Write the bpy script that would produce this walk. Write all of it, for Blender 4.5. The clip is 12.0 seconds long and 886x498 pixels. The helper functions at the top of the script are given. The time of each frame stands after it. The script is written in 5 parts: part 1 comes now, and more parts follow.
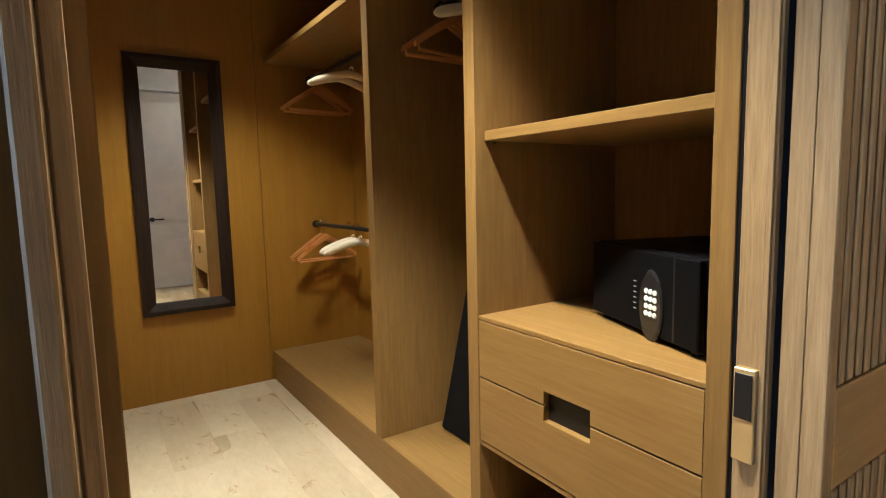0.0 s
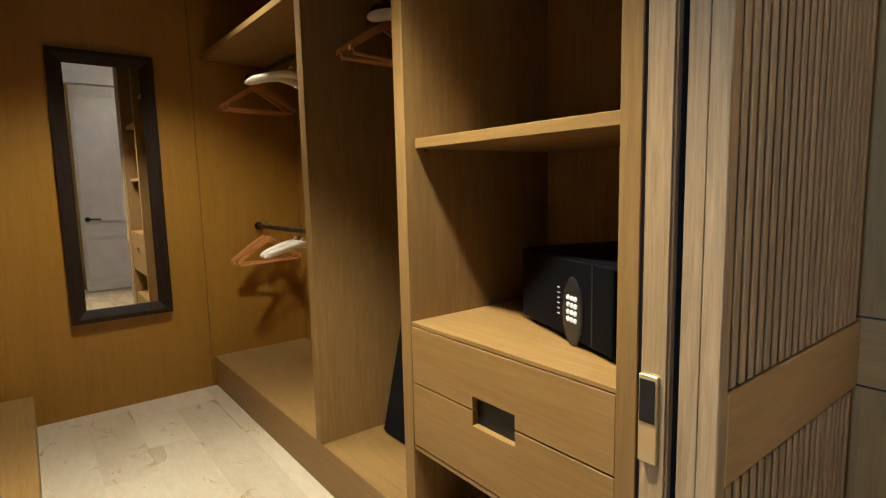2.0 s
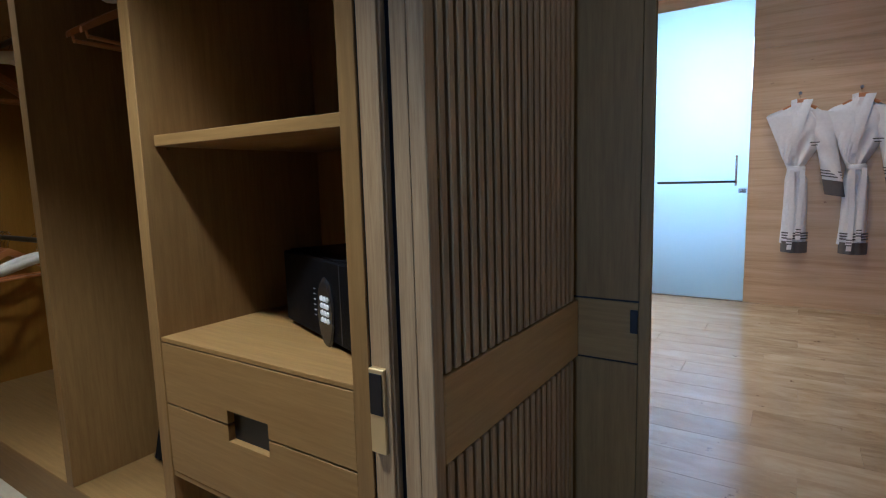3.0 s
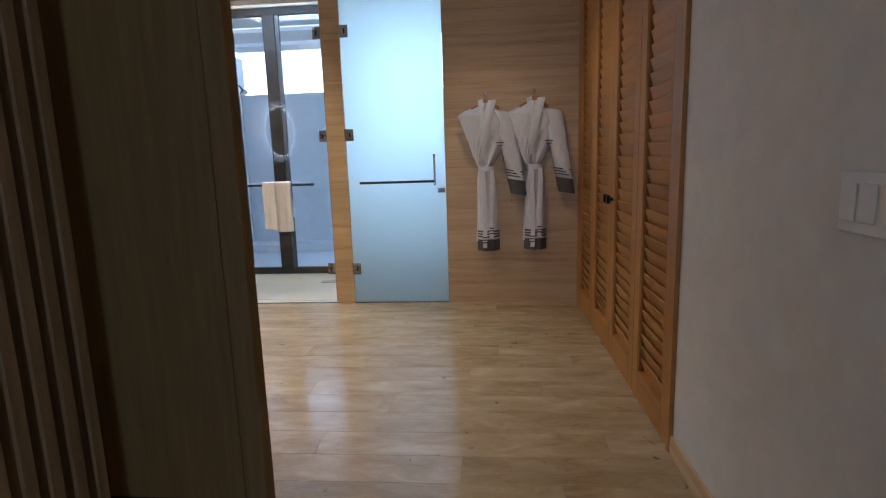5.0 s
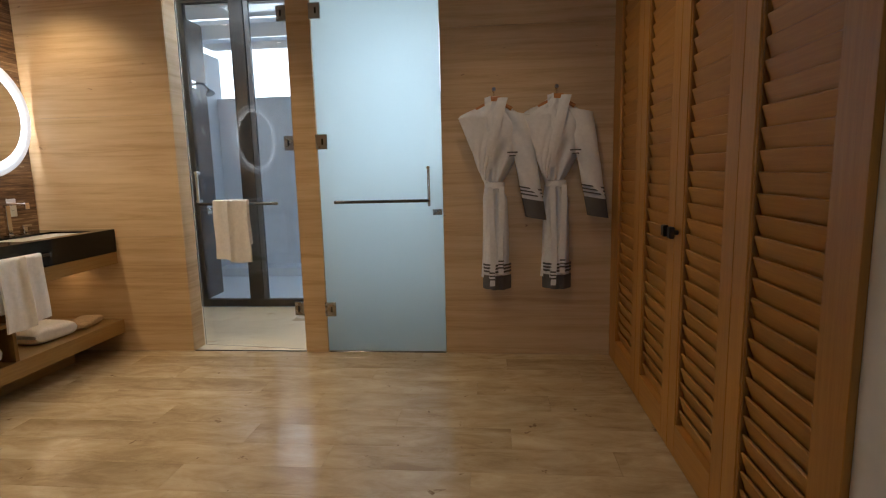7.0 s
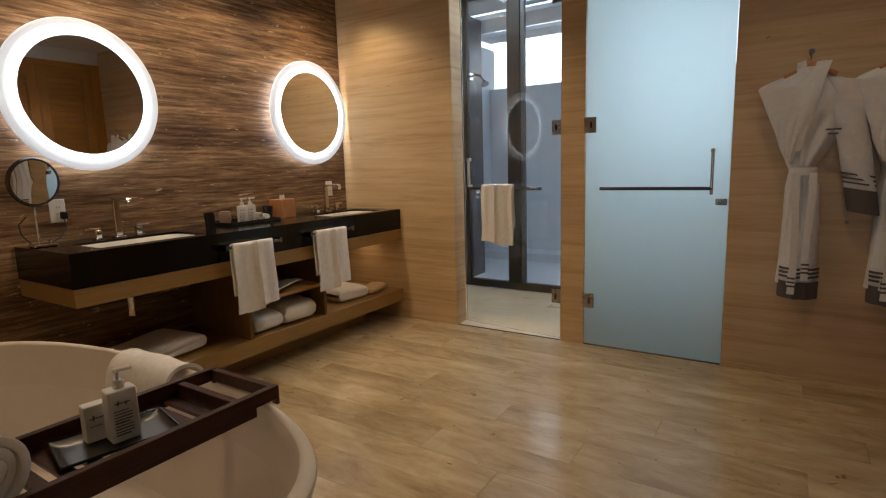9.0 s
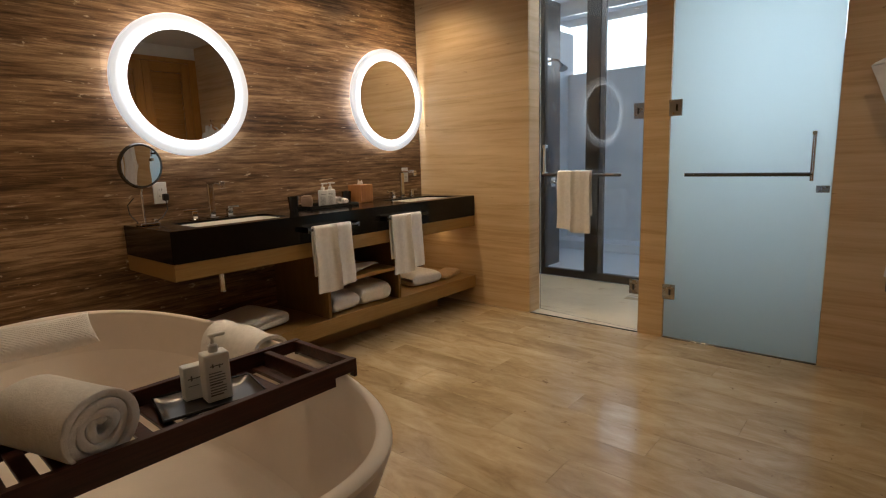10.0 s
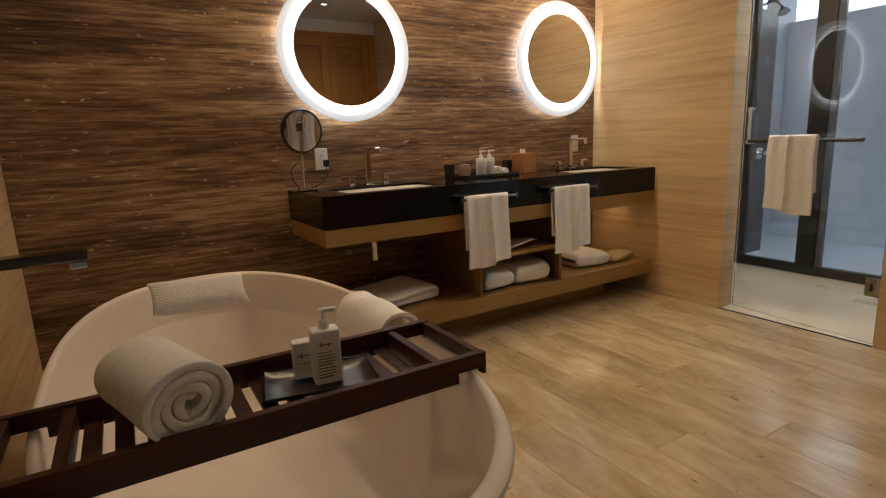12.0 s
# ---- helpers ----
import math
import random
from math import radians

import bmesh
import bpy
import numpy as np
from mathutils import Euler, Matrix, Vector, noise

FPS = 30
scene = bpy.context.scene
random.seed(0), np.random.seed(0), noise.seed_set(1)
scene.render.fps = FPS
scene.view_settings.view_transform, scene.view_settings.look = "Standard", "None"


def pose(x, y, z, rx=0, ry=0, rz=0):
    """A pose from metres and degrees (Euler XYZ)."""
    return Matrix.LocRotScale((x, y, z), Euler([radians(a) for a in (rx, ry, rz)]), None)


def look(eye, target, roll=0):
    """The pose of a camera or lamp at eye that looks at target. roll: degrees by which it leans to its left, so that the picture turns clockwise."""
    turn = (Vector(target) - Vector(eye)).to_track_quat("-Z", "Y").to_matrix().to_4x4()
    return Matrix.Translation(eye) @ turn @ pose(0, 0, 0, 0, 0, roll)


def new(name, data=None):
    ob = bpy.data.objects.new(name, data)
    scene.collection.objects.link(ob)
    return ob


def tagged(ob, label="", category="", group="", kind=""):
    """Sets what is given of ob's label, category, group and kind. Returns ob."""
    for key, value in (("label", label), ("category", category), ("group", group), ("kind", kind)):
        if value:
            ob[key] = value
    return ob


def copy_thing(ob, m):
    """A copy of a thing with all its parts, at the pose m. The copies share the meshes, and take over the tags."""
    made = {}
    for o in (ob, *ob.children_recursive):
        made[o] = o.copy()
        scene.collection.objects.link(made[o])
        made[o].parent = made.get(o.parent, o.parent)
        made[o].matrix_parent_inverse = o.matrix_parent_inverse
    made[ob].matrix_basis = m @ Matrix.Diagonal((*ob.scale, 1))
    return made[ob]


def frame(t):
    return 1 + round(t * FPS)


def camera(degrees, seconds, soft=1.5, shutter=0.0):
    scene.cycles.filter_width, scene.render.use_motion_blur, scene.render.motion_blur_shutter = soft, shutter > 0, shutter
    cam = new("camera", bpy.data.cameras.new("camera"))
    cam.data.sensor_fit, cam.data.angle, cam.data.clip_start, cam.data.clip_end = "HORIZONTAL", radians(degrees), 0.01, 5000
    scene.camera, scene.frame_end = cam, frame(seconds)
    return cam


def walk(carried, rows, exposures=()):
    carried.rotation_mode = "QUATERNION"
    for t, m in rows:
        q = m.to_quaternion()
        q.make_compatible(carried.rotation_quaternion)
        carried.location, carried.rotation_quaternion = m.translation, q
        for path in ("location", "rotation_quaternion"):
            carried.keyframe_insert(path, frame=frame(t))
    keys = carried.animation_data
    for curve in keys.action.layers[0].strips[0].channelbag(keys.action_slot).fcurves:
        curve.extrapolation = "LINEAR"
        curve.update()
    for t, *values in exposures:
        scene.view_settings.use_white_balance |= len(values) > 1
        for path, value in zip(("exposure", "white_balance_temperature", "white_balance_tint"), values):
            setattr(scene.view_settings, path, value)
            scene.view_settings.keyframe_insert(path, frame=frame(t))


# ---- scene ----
cam = camera(79.1, 12.0, soft=1.15)
PATH = [
    (0, (0.086, 0.036, 1.139), (1.18, 1.696, 0.921), -1.3),
    (0.5, (0.096, 0.015, 1.148), (1.204, 1.665, 0.925), -1.2),
    (1, (0.1, 0.011, 1.158), (1.22, 1.652, 0.929), -1.2),
    (1.5, (0.116, 0.008, 1.161), (1.259, 1.632, 0.926), -1.3),
    (2, (0.14, -0.009, 1.169), (1.363, 1.556, 0.932), -1.3),
    (2.5, (0.195, -0.064, 1.162), (1.598, 1.341, 0.922), -1.4),
    (3, (0.262, -0.133, 1.166), (1.916, 0.961, 0.913), -1.6),
    (3.5, (0.346, -0.188, 1.177), (2.186, 0.55, 0.91), -1.9),
    (3.7, (0.41, -0.221, 1.192), (2.286, 0.409, 0.901), -1.8),
    (5.3, (1.226, -0.12, 1.288), (3.196, 0.001, 0.962), -1.6),
    (5.5, (1.339, -0.125, 1.283), (3.311, -0.026, 0.964), -1.4),
    (6, (1.625, -0.175, 1.301), (3.598, -0.097, 0.983), -1.5),
    (6.5, (1.887, -0.146, 1.289), (3.861, -0.066, 0.981), -1.4),
    (6.7, (1.99, -0.13, 1.287), (3.965, -0.023, 0.987), -1.4),
    (8.5, (2.158, -0.059, 1.289), (3.925, 0.829, 0.987), -1.6),
    (9, (2.156, -0.045, 1.263), (3.819, 1.022, 0.956), -1.7),
    (9.5, (2.139, -0.043, 1.247), (3.711, 1.153, 0.93), -1.8),
    (10, (2.141, -0.043, 1.235), (3.64, 1.237, 0.9), -1.8),
    (10.5, (2.144, -0.044, 1.226), (3.581, 1.301, 0.87), -1.8),
    (11, (2.176, -0.026, 1.223), (3.528, 1.4, 0.849), -2.0),
    (11.5, (2.289, 0.057, 1.198), (3.499, 1.601, 0.809), -2.1),
    (12, (2.411, 0.14, 1.168), (3.421, 1.819, 0.769), -2.3),
]
EXPOSURES = [(0.0, 2.65, 5250, 8), (2.0, 2.52, 5250, 8), (2.5, 1.9, 4900, 9), (3.0, 1.45, 4300, 10), (3.7, 1.2, 3950, 10), (5.3, 0.65, 5050, 10), (6.5, 0.36, 5650, 10), (8.5, 0.06, 5800, 10), (12.0, 0.18, 6000, 10)]
walk(cam, [(t, look(eye, target, roll)) for t, eye, target, roll in PATH], EXPOSURES)

# ---- sky and sun ----
SUN_UP, SUN_TURN = radians(30), radians(0)
world = bpy.data.worlds.new("world")
scene.world = world
world.use_nodes = True
wn = world.node_tree
sky = wn.nodes.new("ShaderNodeTexSky")
sky.sky_type, sky.sun_disc, sky.sun_elevation, sky.sun_rotation = "NISHITA", False, SUN_UP, SUN_TURN
wn.links.new(sky.outputs["Color"], wn.nodes["Background"].inputs["Color"])
wn.nodes["Background"].inputs["Strength"].default_value = 0.15
sun = new("sun", bpy.data.lights.new("sun", "SUN"))
sun.data.energy, sun.data.angle, sun.data.color = 4.0, radians(0.53), (1.0, 0.95, 0.87)
sun.matrix_world = look((0, 0, 10), Vector((0, 0, 10)) - Vector((math.sin(SUN_TURN) * math.cos(SUN_UP), math.cos(SUN_TURN) * math.cos(SUN_UP), math.sin(SUN_UP))))

# ---- lamps ----
CLOSET_WATT, BATH_WATT, RING, RING_BACK, DAY_W, DAY_E = 62, 46, 2.3, 10.0, 1.4, 17
WARM, CLOSET_WARM = (1.0, 0.74, 0.45), (1.0, 0.84, 0.57)
CLEAR_AJAR, TRAY_TURN = -6.6, -0.5


def spot(name, x, y, z, watt, color, angle, blend=0.6, size=0.06):
    d = bpy.data.lights.new(name, "SPOT")
    d.energy, d.color, d.spot_size, d.spot_blend, d.shadow_soft_size = watt, color, radians(angle), blend, size
    ob = new(name, d)
    ob.matrix_world = pose(x, y, z)
    return ob


def area(name, m, sx, sy, watt, color):
    d = bpy.data.lights.new(name, "AREA")
    d.shape, d.size, d.size_y, d.energy, d.color = "RECTANGLE", sx, sy, watt, color
    ob = new(name, d)
    ob.matrix_world = m
    return ob


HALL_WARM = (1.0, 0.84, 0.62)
# hall and closet entries are inferred from the pools and shadows they cast
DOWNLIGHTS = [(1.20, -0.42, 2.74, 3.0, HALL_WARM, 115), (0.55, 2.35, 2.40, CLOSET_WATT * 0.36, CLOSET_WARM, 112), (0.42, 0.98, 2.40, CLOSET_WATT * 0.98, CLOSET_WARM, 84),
              # bathroom entries: assumed lamps in the unseen ceiling, added to brighten walls and floor
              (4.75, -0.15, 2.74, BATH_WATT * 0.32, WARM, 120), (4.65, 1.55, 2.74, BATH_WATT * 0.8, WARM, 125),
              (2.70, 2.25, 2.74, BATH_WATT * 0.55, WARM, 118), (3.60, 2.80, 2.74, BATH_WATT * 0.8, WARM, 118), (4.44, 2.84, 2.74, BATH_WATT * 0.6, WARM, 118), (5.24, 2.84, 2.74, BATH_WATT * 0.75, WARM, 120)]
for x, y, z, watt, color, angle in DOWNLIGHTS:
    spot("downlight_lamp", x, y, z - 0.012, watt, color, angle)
day = area("hall_daylight", pose(-3.18, -0.22, 1.30, 90, 0, -90), 0.95, 2.1, DAY_W, (0.60, 0.78, 1.0))
day.data.spread = radians(55)
area("vanity_strip_lamp", pose(5.27, 3.00, 0.660), 0.8, 0.02, 0.8, (1.0, 0.66, 0.32))
# fill added under the closed shower ceiling, in place of daylight from the glazing
area("shower_skylight", pose(6.25, 2.02, 3.03), 0.25, 1.4, DAY_E * 1.25, (0.86, 0.94, 1.0))
area("toilet_window_lamp", pose(7.06, 0.55, 1.92, 90, 0, 90), 1.0, 1.30, DAY_E * 0.42, (0.82, 0.95, 0.97))

# ---- materials ----


def nodes_of(name):
    m = bpy.data.materials.new(name)
    m.use_nodes = True
    t = m.node_tree
    return m, t, t.nodes["Principled BSDF"]


def add(t, kind, **values):
    n = t.nodes.new(kind)
    for k, v in values.items():
        n.inputs[k.replace("_", " ")].default_value = v
    return n


def coords(t, scale, wander=7.0):
    """Object coordinates, shifted by the object's own random number and scaled."""
    c, o = t.nodes.new("ShaderNodeTexCoord"), t.nodes.new("ShaderNodeObjectInfo")
    mul = t.nodes.new("ShaderNodeMath")
    mul.operation = "MULTIPLY"
    mul.inputs[1].default_value = wander
    t.links.new(o.outputs["Random"], mul.inputs[0])
    a = t.nodes.new("ShaderNodeVectorMath")
    t.links.new(c.outputs["Object"], a.inputs[0])
    t.links.new(mul.outputs[0], a.inputs[1])
    s = t.nodes.new("ShaderNodeVectorMath")
    s.operation = "MULTIPLY"
    s.inputs[1].default_value = scale
    t.links.new(a.outputs[0], s.inputs[0])
    return s.outputs[0], o.outputs["Random"]


def noise_of(t, vec, scale, detail=4.0, rough=0.6, distortion=0.0):
    n = add(t, "ShaderNodeTexNoise", Scale=scale, Detail=detail, Roughness=rough, Distortion=distortion)
    t.links.new(vec, n.inputs["Vector"])
    return n.outputs["Fac"]


def ramp(t, fac, stops):
    r = t.nodes.new("ShaderNodeValToRGB")
    el = r.color_ramp.elements
    while len(el) < len(stops):
        el.new(0.5)
    for e, (p, c) in zip(el, stops):
        e.position, e.color = p, (*c, 1)
    t.links.new(fac, r.inputs["Fac"])
    return r.outputs["Color"]


def mix(t, fac, a, b, how="MIX"):
    m = t.nodes.new("ShaderNodeMix")
    m.data_type, m.blend_type = "RGBA", how
    for sock, v in ((m.inputs["Factor"], fac), (m.inputs["A"], a), (m.inputs["B"], b)):
        if isinstance(v, bpy.types.NodeSocket):
            t.links.new(v, sock)
        else:
            sock.default_value = v if isinstance(v, float) else (*v, 1)
    return m.outputs["Result"]


def bump(t, b, height, strength, distance=0.002):
    n = add(t, "ShaderNodeBump", Strength=strength, Distance=distance)
    t.links.new(height, n.inputs["Height"])
    t.links.new(n.outputs["Normal"], b.inputs["Normal"])


def grained(name, dark, light, stretch, rough=0.5, fine=60.0, strength=0.25, tone=0.35, blotch=None, edges=(0.30, 0.70), hairs=0.25, soft=0.08):
    """Wood or banded stone: streaks along the axis with the small stretch, broad tone changes, and a fine relief."""
    m, t, b = nodes_of(name)
    vec, rnd = coords(t, stretch)
    streak = noise_of(t, vec, fine, 5.0, 0.65, 0.12)
    wide = noise_of(t, vec, fine * 0.13, 3.0, 0.55, 0.25)
    c1 = ramp(t, streak, [(edges[0], dark), (edges[1], light)])
    c2 = ramp(t, wide, [(0.30, dark), (0.72, light)])
    col = mix(t, tone, c1, c2)
    hair = ramp(t, noise_of(t, vec, fine * 3.5, 3.0, 0.7, 0.1), [(0.33, (0.72, 0.70, 0.68)), (0.62, (1.0, 1.0, 1.0))])
    col = mix(t, hairs, col, hair, "MULTIPLY")
    own = ramp(t, rnd, [(0.0, (0.86, 0.85, 0.83)), (1.0, (1.0, 1.0, 1.0))])
    col = mix(t, 1.0, col, own, "MULTIPLY")
    if blotch:
        vec2, _ = coords(t, blotch[3] if len(blotch) > 3 else (1, 1, 1))
        spots = ramp(t, noise_of(t, vec2, blotch[0], 5.0, 0.7, 0.8), [(blotch[1], (0, 0, 0)), (blotch[1] + soft, (1, 1, 1))])
        col = mix(t, spots, col, blotch[2])
    t.links.new(col, b.inputs["Base Color"])
    r = ramp(t, wide, [(0.2, (rough - 0.08,) * 3), (0.8, (rough + 0.1,) * 3)])
    t.links.new(r, b.inputs["Roughness"])
    bump(t, b, streak, strength)
    return m


def plain(name, color, rough=0.5, metal=0.0, vary=0.06, scale=8.0, relief=0.0, relief_scale=200.0, coat=0.0):
    m, t, b = nodes_of(name)
    vec, _ = coords(t, (1, 1, 1))
    n = noise_of(t, vec, scale, 4.0, 0.6)
    lo, hi = [c * (1 - vary) for c in color], [min(1.0, c * (1 + vary)) for c in color]
    t.links.new(ramp(t, n, [(0.3, lo), (0.7, hi)]), b.inputs["Base Color"])
    t.links.new(ramp(t, n, [(0.3, (max(0.02, rough * 0.85),) * 3), (0.7, (min(1, rough * 1.15),) * 3)]), b.inputs["Roughness"])
    b.inputs["Metallic"].default_value = metal
    b.inputs["Coat Weight"].default_value = coat
    if relief:
        bump(t, b, noise_of(t, vec, relief_scale, 3.0, 0.7), relief, 0.003)
    return m


def glow(name, color, strength):
    m, t, b = nodes_of(name)
    b.inputs["Base Color"].default_value = (0.8, 0.8, 0.8, 1)
    b.inputs["Emission Color"].default_value = (*color, 1)
    b.inputs["Emission Strength"].default_value = strength
    return m


def glassy(name, color, rough, ior=1.45):
    m, t, b = nodes_of(name)
    b.inputs["Base Color"].default_value = (*color, 1)
    b.inputs["Transmission Weight"].default_value = 1.0
    b.inputs["Roughness"].default_value = rough
    b.inputs["IOR"].default_value = ior
    return m


UP, ALONG_X, ALONG_Y = (1, 1, 0.06), (0.05, 1, 1), (1, 0.05, 1)
OAK = grained("oak_upright", (0.185, 0.103, 0.029), (0.285, 0.170, 0.052), UP, 0.5, 90, 0.2)
OAK_H = grained("oak_level", (0.220, 0.124, 0.033), (0.315, 0.190, 0.058), ALONG_Y, 0.5, 90, 0.2)
OAK_X = grained("oak_level_x", (0.296, 0.169, 0.046), (0.418, 0.256, 0.081), ALONG_X, 0.5, 90, 0.2)
OAK_WARM = grained("oak_warm_panel", (0.290, 0.142, 0.014), (0.365, 0.190, 0.022), UP, 0.42, 60, 0.08, 0.5)
SLAT_WOOD = grained("slat_wood", (0.225, 0.132, 0.050), (0.440, 0.300, 0.145), (1, 1, 0.05), 0.55, 110, 0.6, 0.3, hairs=0.5)
LOUVRE = grained("louvre_wood", (0.42, 0.180, 0.027), (0.57, 0.285, 0.055), ALONG_X, 0.42, 70, 0.15)
LOUVRE_UP = grained("louvre_wood_upright", (0.42, 0.180, 0.027), (0.57, 0.285, 0.055), UP, 0.42, 70, 0.15)


def veined(name, tones, pit, stretch, rough, band, fine, pits, relief, cloud=(0.35, 0.35, 1.0), wander=0.0, twist=0.4):
    """Level banded stone: broad bands, fine streaks, thin dark veins, and small filled holes."""
    m, t, b = nodes_of(name)
    vec, rnd = coords(t, stretch, wander)
    wide = noise_of(t, vec, band, 4.0, 0.6, twist)
    streak = noise_of(t, vec, fine, 6.0, 0.7, twist)
    both = t.nodes.new("ShaderNodeMath")
    both.operation = "MULTIPLY_ADD"
    t.links.new(streak, both.inputs[0])
    both.inputs[1].default_value = 0.62
    half = t.nodes.new("ShaderNodeMath")
    half.operation = "MULTIPLY"
    t.links.new(wide, half.inputs[0])
    half.inputs[1].default_value = 0.38
    t.links.new(half.outputs[0], both.inputs[2])
    col = ramp(t, both.outputs[0], [(0.39, tones[0]), (0.47, tones[1]), (0.535, tones[2]), (0.62, tones[3])])
    cloud_vec, _ = coords(t, cloud, wander)
    col = mix(t, 0.5, col, ramp(t, noise_of(t, cloud_vec, 2.6, 3.0, 0.6), [(0.3, (0.70, 0.68, 0.66)), (0.7, (1.0, 1.0, 1.0))]), "MULTIPLY")
    col = mix(t, 1.0, col, ramp(t, rnd, [(0.0, (0.86, 0.85, 0.83) if wander else (0.96, 0.96, 0.96)), (1.0, (1.0, 1.0, 1.0))]), "MULTIPLY")
    pit_vec, _ = coords(t, (0.45, 0.45, 1.5), wander)
    hole = ramp(t, noise_of(t, pit_vec, pits[0], 4.0, 0.6, 0.4), [(pits[1], (0, 0, 0)), (pits[1] + 0.05, (1, 1, 1))])
    col = mix(t, hole, col, pit)
    t.links.new(col, b.inputs["Base Color"])
    t.links.new(ramp(t, streak, [(0.3, (rough + 0.08,) * 3), (0.7, (rough - 0.06,) * 3)]), b.inputs["Roughness"])
    bump(t, b, streak, relief)
    return m


LIGHT_STONE = veined("light_banded_stone", ((0.56, 0.370, 0.180), (0.66, 0.460, 0.240), (0.71, 0.515, 0.280), (0.76, 0.565, 0.325)), (0.30, 0.17, 0.08), (0.07, 0.07, 1.6), 0.42, 3.0, 15, (16, 0.70), 0.05)
DARK_STONE = veined("dark_travertine", ((0.055, 0.025, 0.010), (0.165, 0.088, 0.039), (0.285, 0.168, 0.083), (0.52, 0.345, 0.190)), (0.55, 0.43, 0.29), (0.13, 0.13, 1.9), 0.34, 4.0, 26, (30, 0.655), 0.6)
FLOOR_STONE = veined("floor_stone", ((0.385, 0.270, 0.138), (0.475, 0.345, 0.185), (0.540, 0.405, 0.230), (0.62, 0.485, 0.295)), (0.20, 0.125, 0.06), (1.0, 0.34, 1.0), 0.17, 2.2, 10, (26, 0.675), 0.05, (1.0, 0.4, 1.0), 7.0, 0.5)
CLOSET_STONE = grained("pale_closet_stone", (0.50, 0.405, 0.265), (0.65, 0.570, 0.425), (1.0, 0.3, 1), 0.30, 12, 0.05, 0.5,
                       (9.0, 0.600, (0.33, 0.21, 0.09), (1.0, 0.5, 1.0)), (0.30, 0.70), 0.3, 0.07)
PAINT = plain("white_wall_paint", (0.74, 0.72, 0.68), 0.7, relief=0.05, relief_scale=300)
CEIL = plain("ceiling_paint", (0.62, 0.58, 0.52), 0.8)
DOOR_PAINT = plain("pale_door_paint", (0.66, 0.62, 0.54), 0.45)
GRANITE = plain("black_granite", (0.007, 0.0065, 0.0065), 0.12, vary=0.15, scale=60)
CHROME = plain("chrome", (0.75, 0.75, 0.76), 0.09, 1.0)
DARK_CHROME = plain("dark_chrome", (0.14, 0.135, 0.13), 0.16, 1.0)
NICKEL = plain("brushed_nickel", (0.36, 0.35, 0.33), 0.28, 1.0)
# black metal parts; also the strips that darken grooves and the drawer pull
BLACK = plain("black_metal_and_groove_shade", (0.012, 0.012, 0.013), 0.35)
BLACK_FRAME = plain("dark_window_frame", (0.010, 0.009, 0.009), 0.45)
GREY_PANEL = plain("dark_grey_panel", (0.075, 0.08, 0.09), 0.25)
def matt(m, level):
    m.node_tree.nodes["Principled BSDF"].inputs["Specular IOR Level"].default_value = level
    return m


SAFE = plain("safe_enamel", (0.005, 0.005, 0.006), 0.45, relief=0.15, relief_scale=500)
SAFE_PANEL = plain("safe_keypad_plastic", (0.014, 0.014, 0.016), 0.2)
KEY_PLASTIC = plain("pale_keys", (0.75, 0.76, 0.78), 0.4)
GREY_PRINT = plain("grey_print", (0.16, 0.16, 0.16), 0.6)
BRASS = plain("pale_brass", (0.62, 0.47, 0.22), 0.35, 0.6)
MIRROR = plain("mirror_silver", (0.88, 0.88, 0.88), 0.0, 1.0, vary=0.0)
# mirror frame colour; also darkens the board behind the slats
MIRROR_FRAME = grained("dark_frame_and_slat_shade", (0.015, 0.009, 0.007), (0.034, 0.022, 0.017), UP, 0.5, 80, 0.2)
RING_BRIGHT = glow("ring_light", (0.95, 0.98, 1.0), RING)
RING_SOFT = glow("ring_edge", (0.90, 0.96, 1.0), 0.40)
RING_FADE = glow("ring_fade", (0.92, 0.97, 1.0), 0.72)
RING_WALL = glow("ring_back_light", (1.0, 0.96, 0.92), RING_BACK)
SKY_HAZE = glow("sky_haze", (0.92, 0.96, 1.0), 1.9)
LAMP_GLOW = glow("lamp_lens", (1.0, 0.80, 0.5), 12.0)
GLASS = glassy("clear_glass", (0.97, 0.99, 0.98), 0.0)
FROST = glassy("frosted_glass", (0.80, 0.91, 0.93), 0.75)
ft = FROST.node_tree
through_light, blend_light = ft.nodes.new("ShaderNodeBsdfTranslucent"), ft.nodes.new("ShaderNodeMixShader")
through_light.inputs["Color"].default_value = (0.86, 0.92, 0.93, 1)
blend_light.inputs["Fac"].default_value = 0.62
ft.links.new(ft.nodes["Principled BSDF"].outputs[0], blend_light.inputs[1])
ft.links.new(through_light.outputs[0], blend_light.inputs[2])
ft.links.new(blend_light.outputs[0], ft.nodes["Material Output"].inputs["Surface"])
TUB = plain("matt_white_stone_resin", (0.75, 0.67, 0.59), 0.5, vary=0.03)
TRAY_WOOD = grained("dark_tray_wood", (0.018, 0.006, 0.004), (0.085, 0.026, 0.014), ALONG_X, 0.38, 80, 0.25)
TOWEL = plain("white_terry", (0.81, 0.78, 0.74), 0.95, vary=0.06, scale=45, relief=1.0, relief_scale=170)
ROBE = plain("white_waffle_cotton", (0.80, 0.79, 0.78), 0.9, vary=0.05, scale=40, relief=0.5, relief_scale=320)
GREY_CLOTH = plain("grey_cotton", (0.12, 0.11, 0.10), 0.9, vary=0.1, scale=40, relief=0.4, relief_scale=320)
HANGER_WOOD = grained("hanger_wood", (0.50, 0.195, 0.045), (0.62, 0.28, 0.08), ALONG_X, 0.3, 70, 0.1)
SATIN = plain("cream_padding", (0.76, 0.70, 0.58), 0.55, relief=0.2)
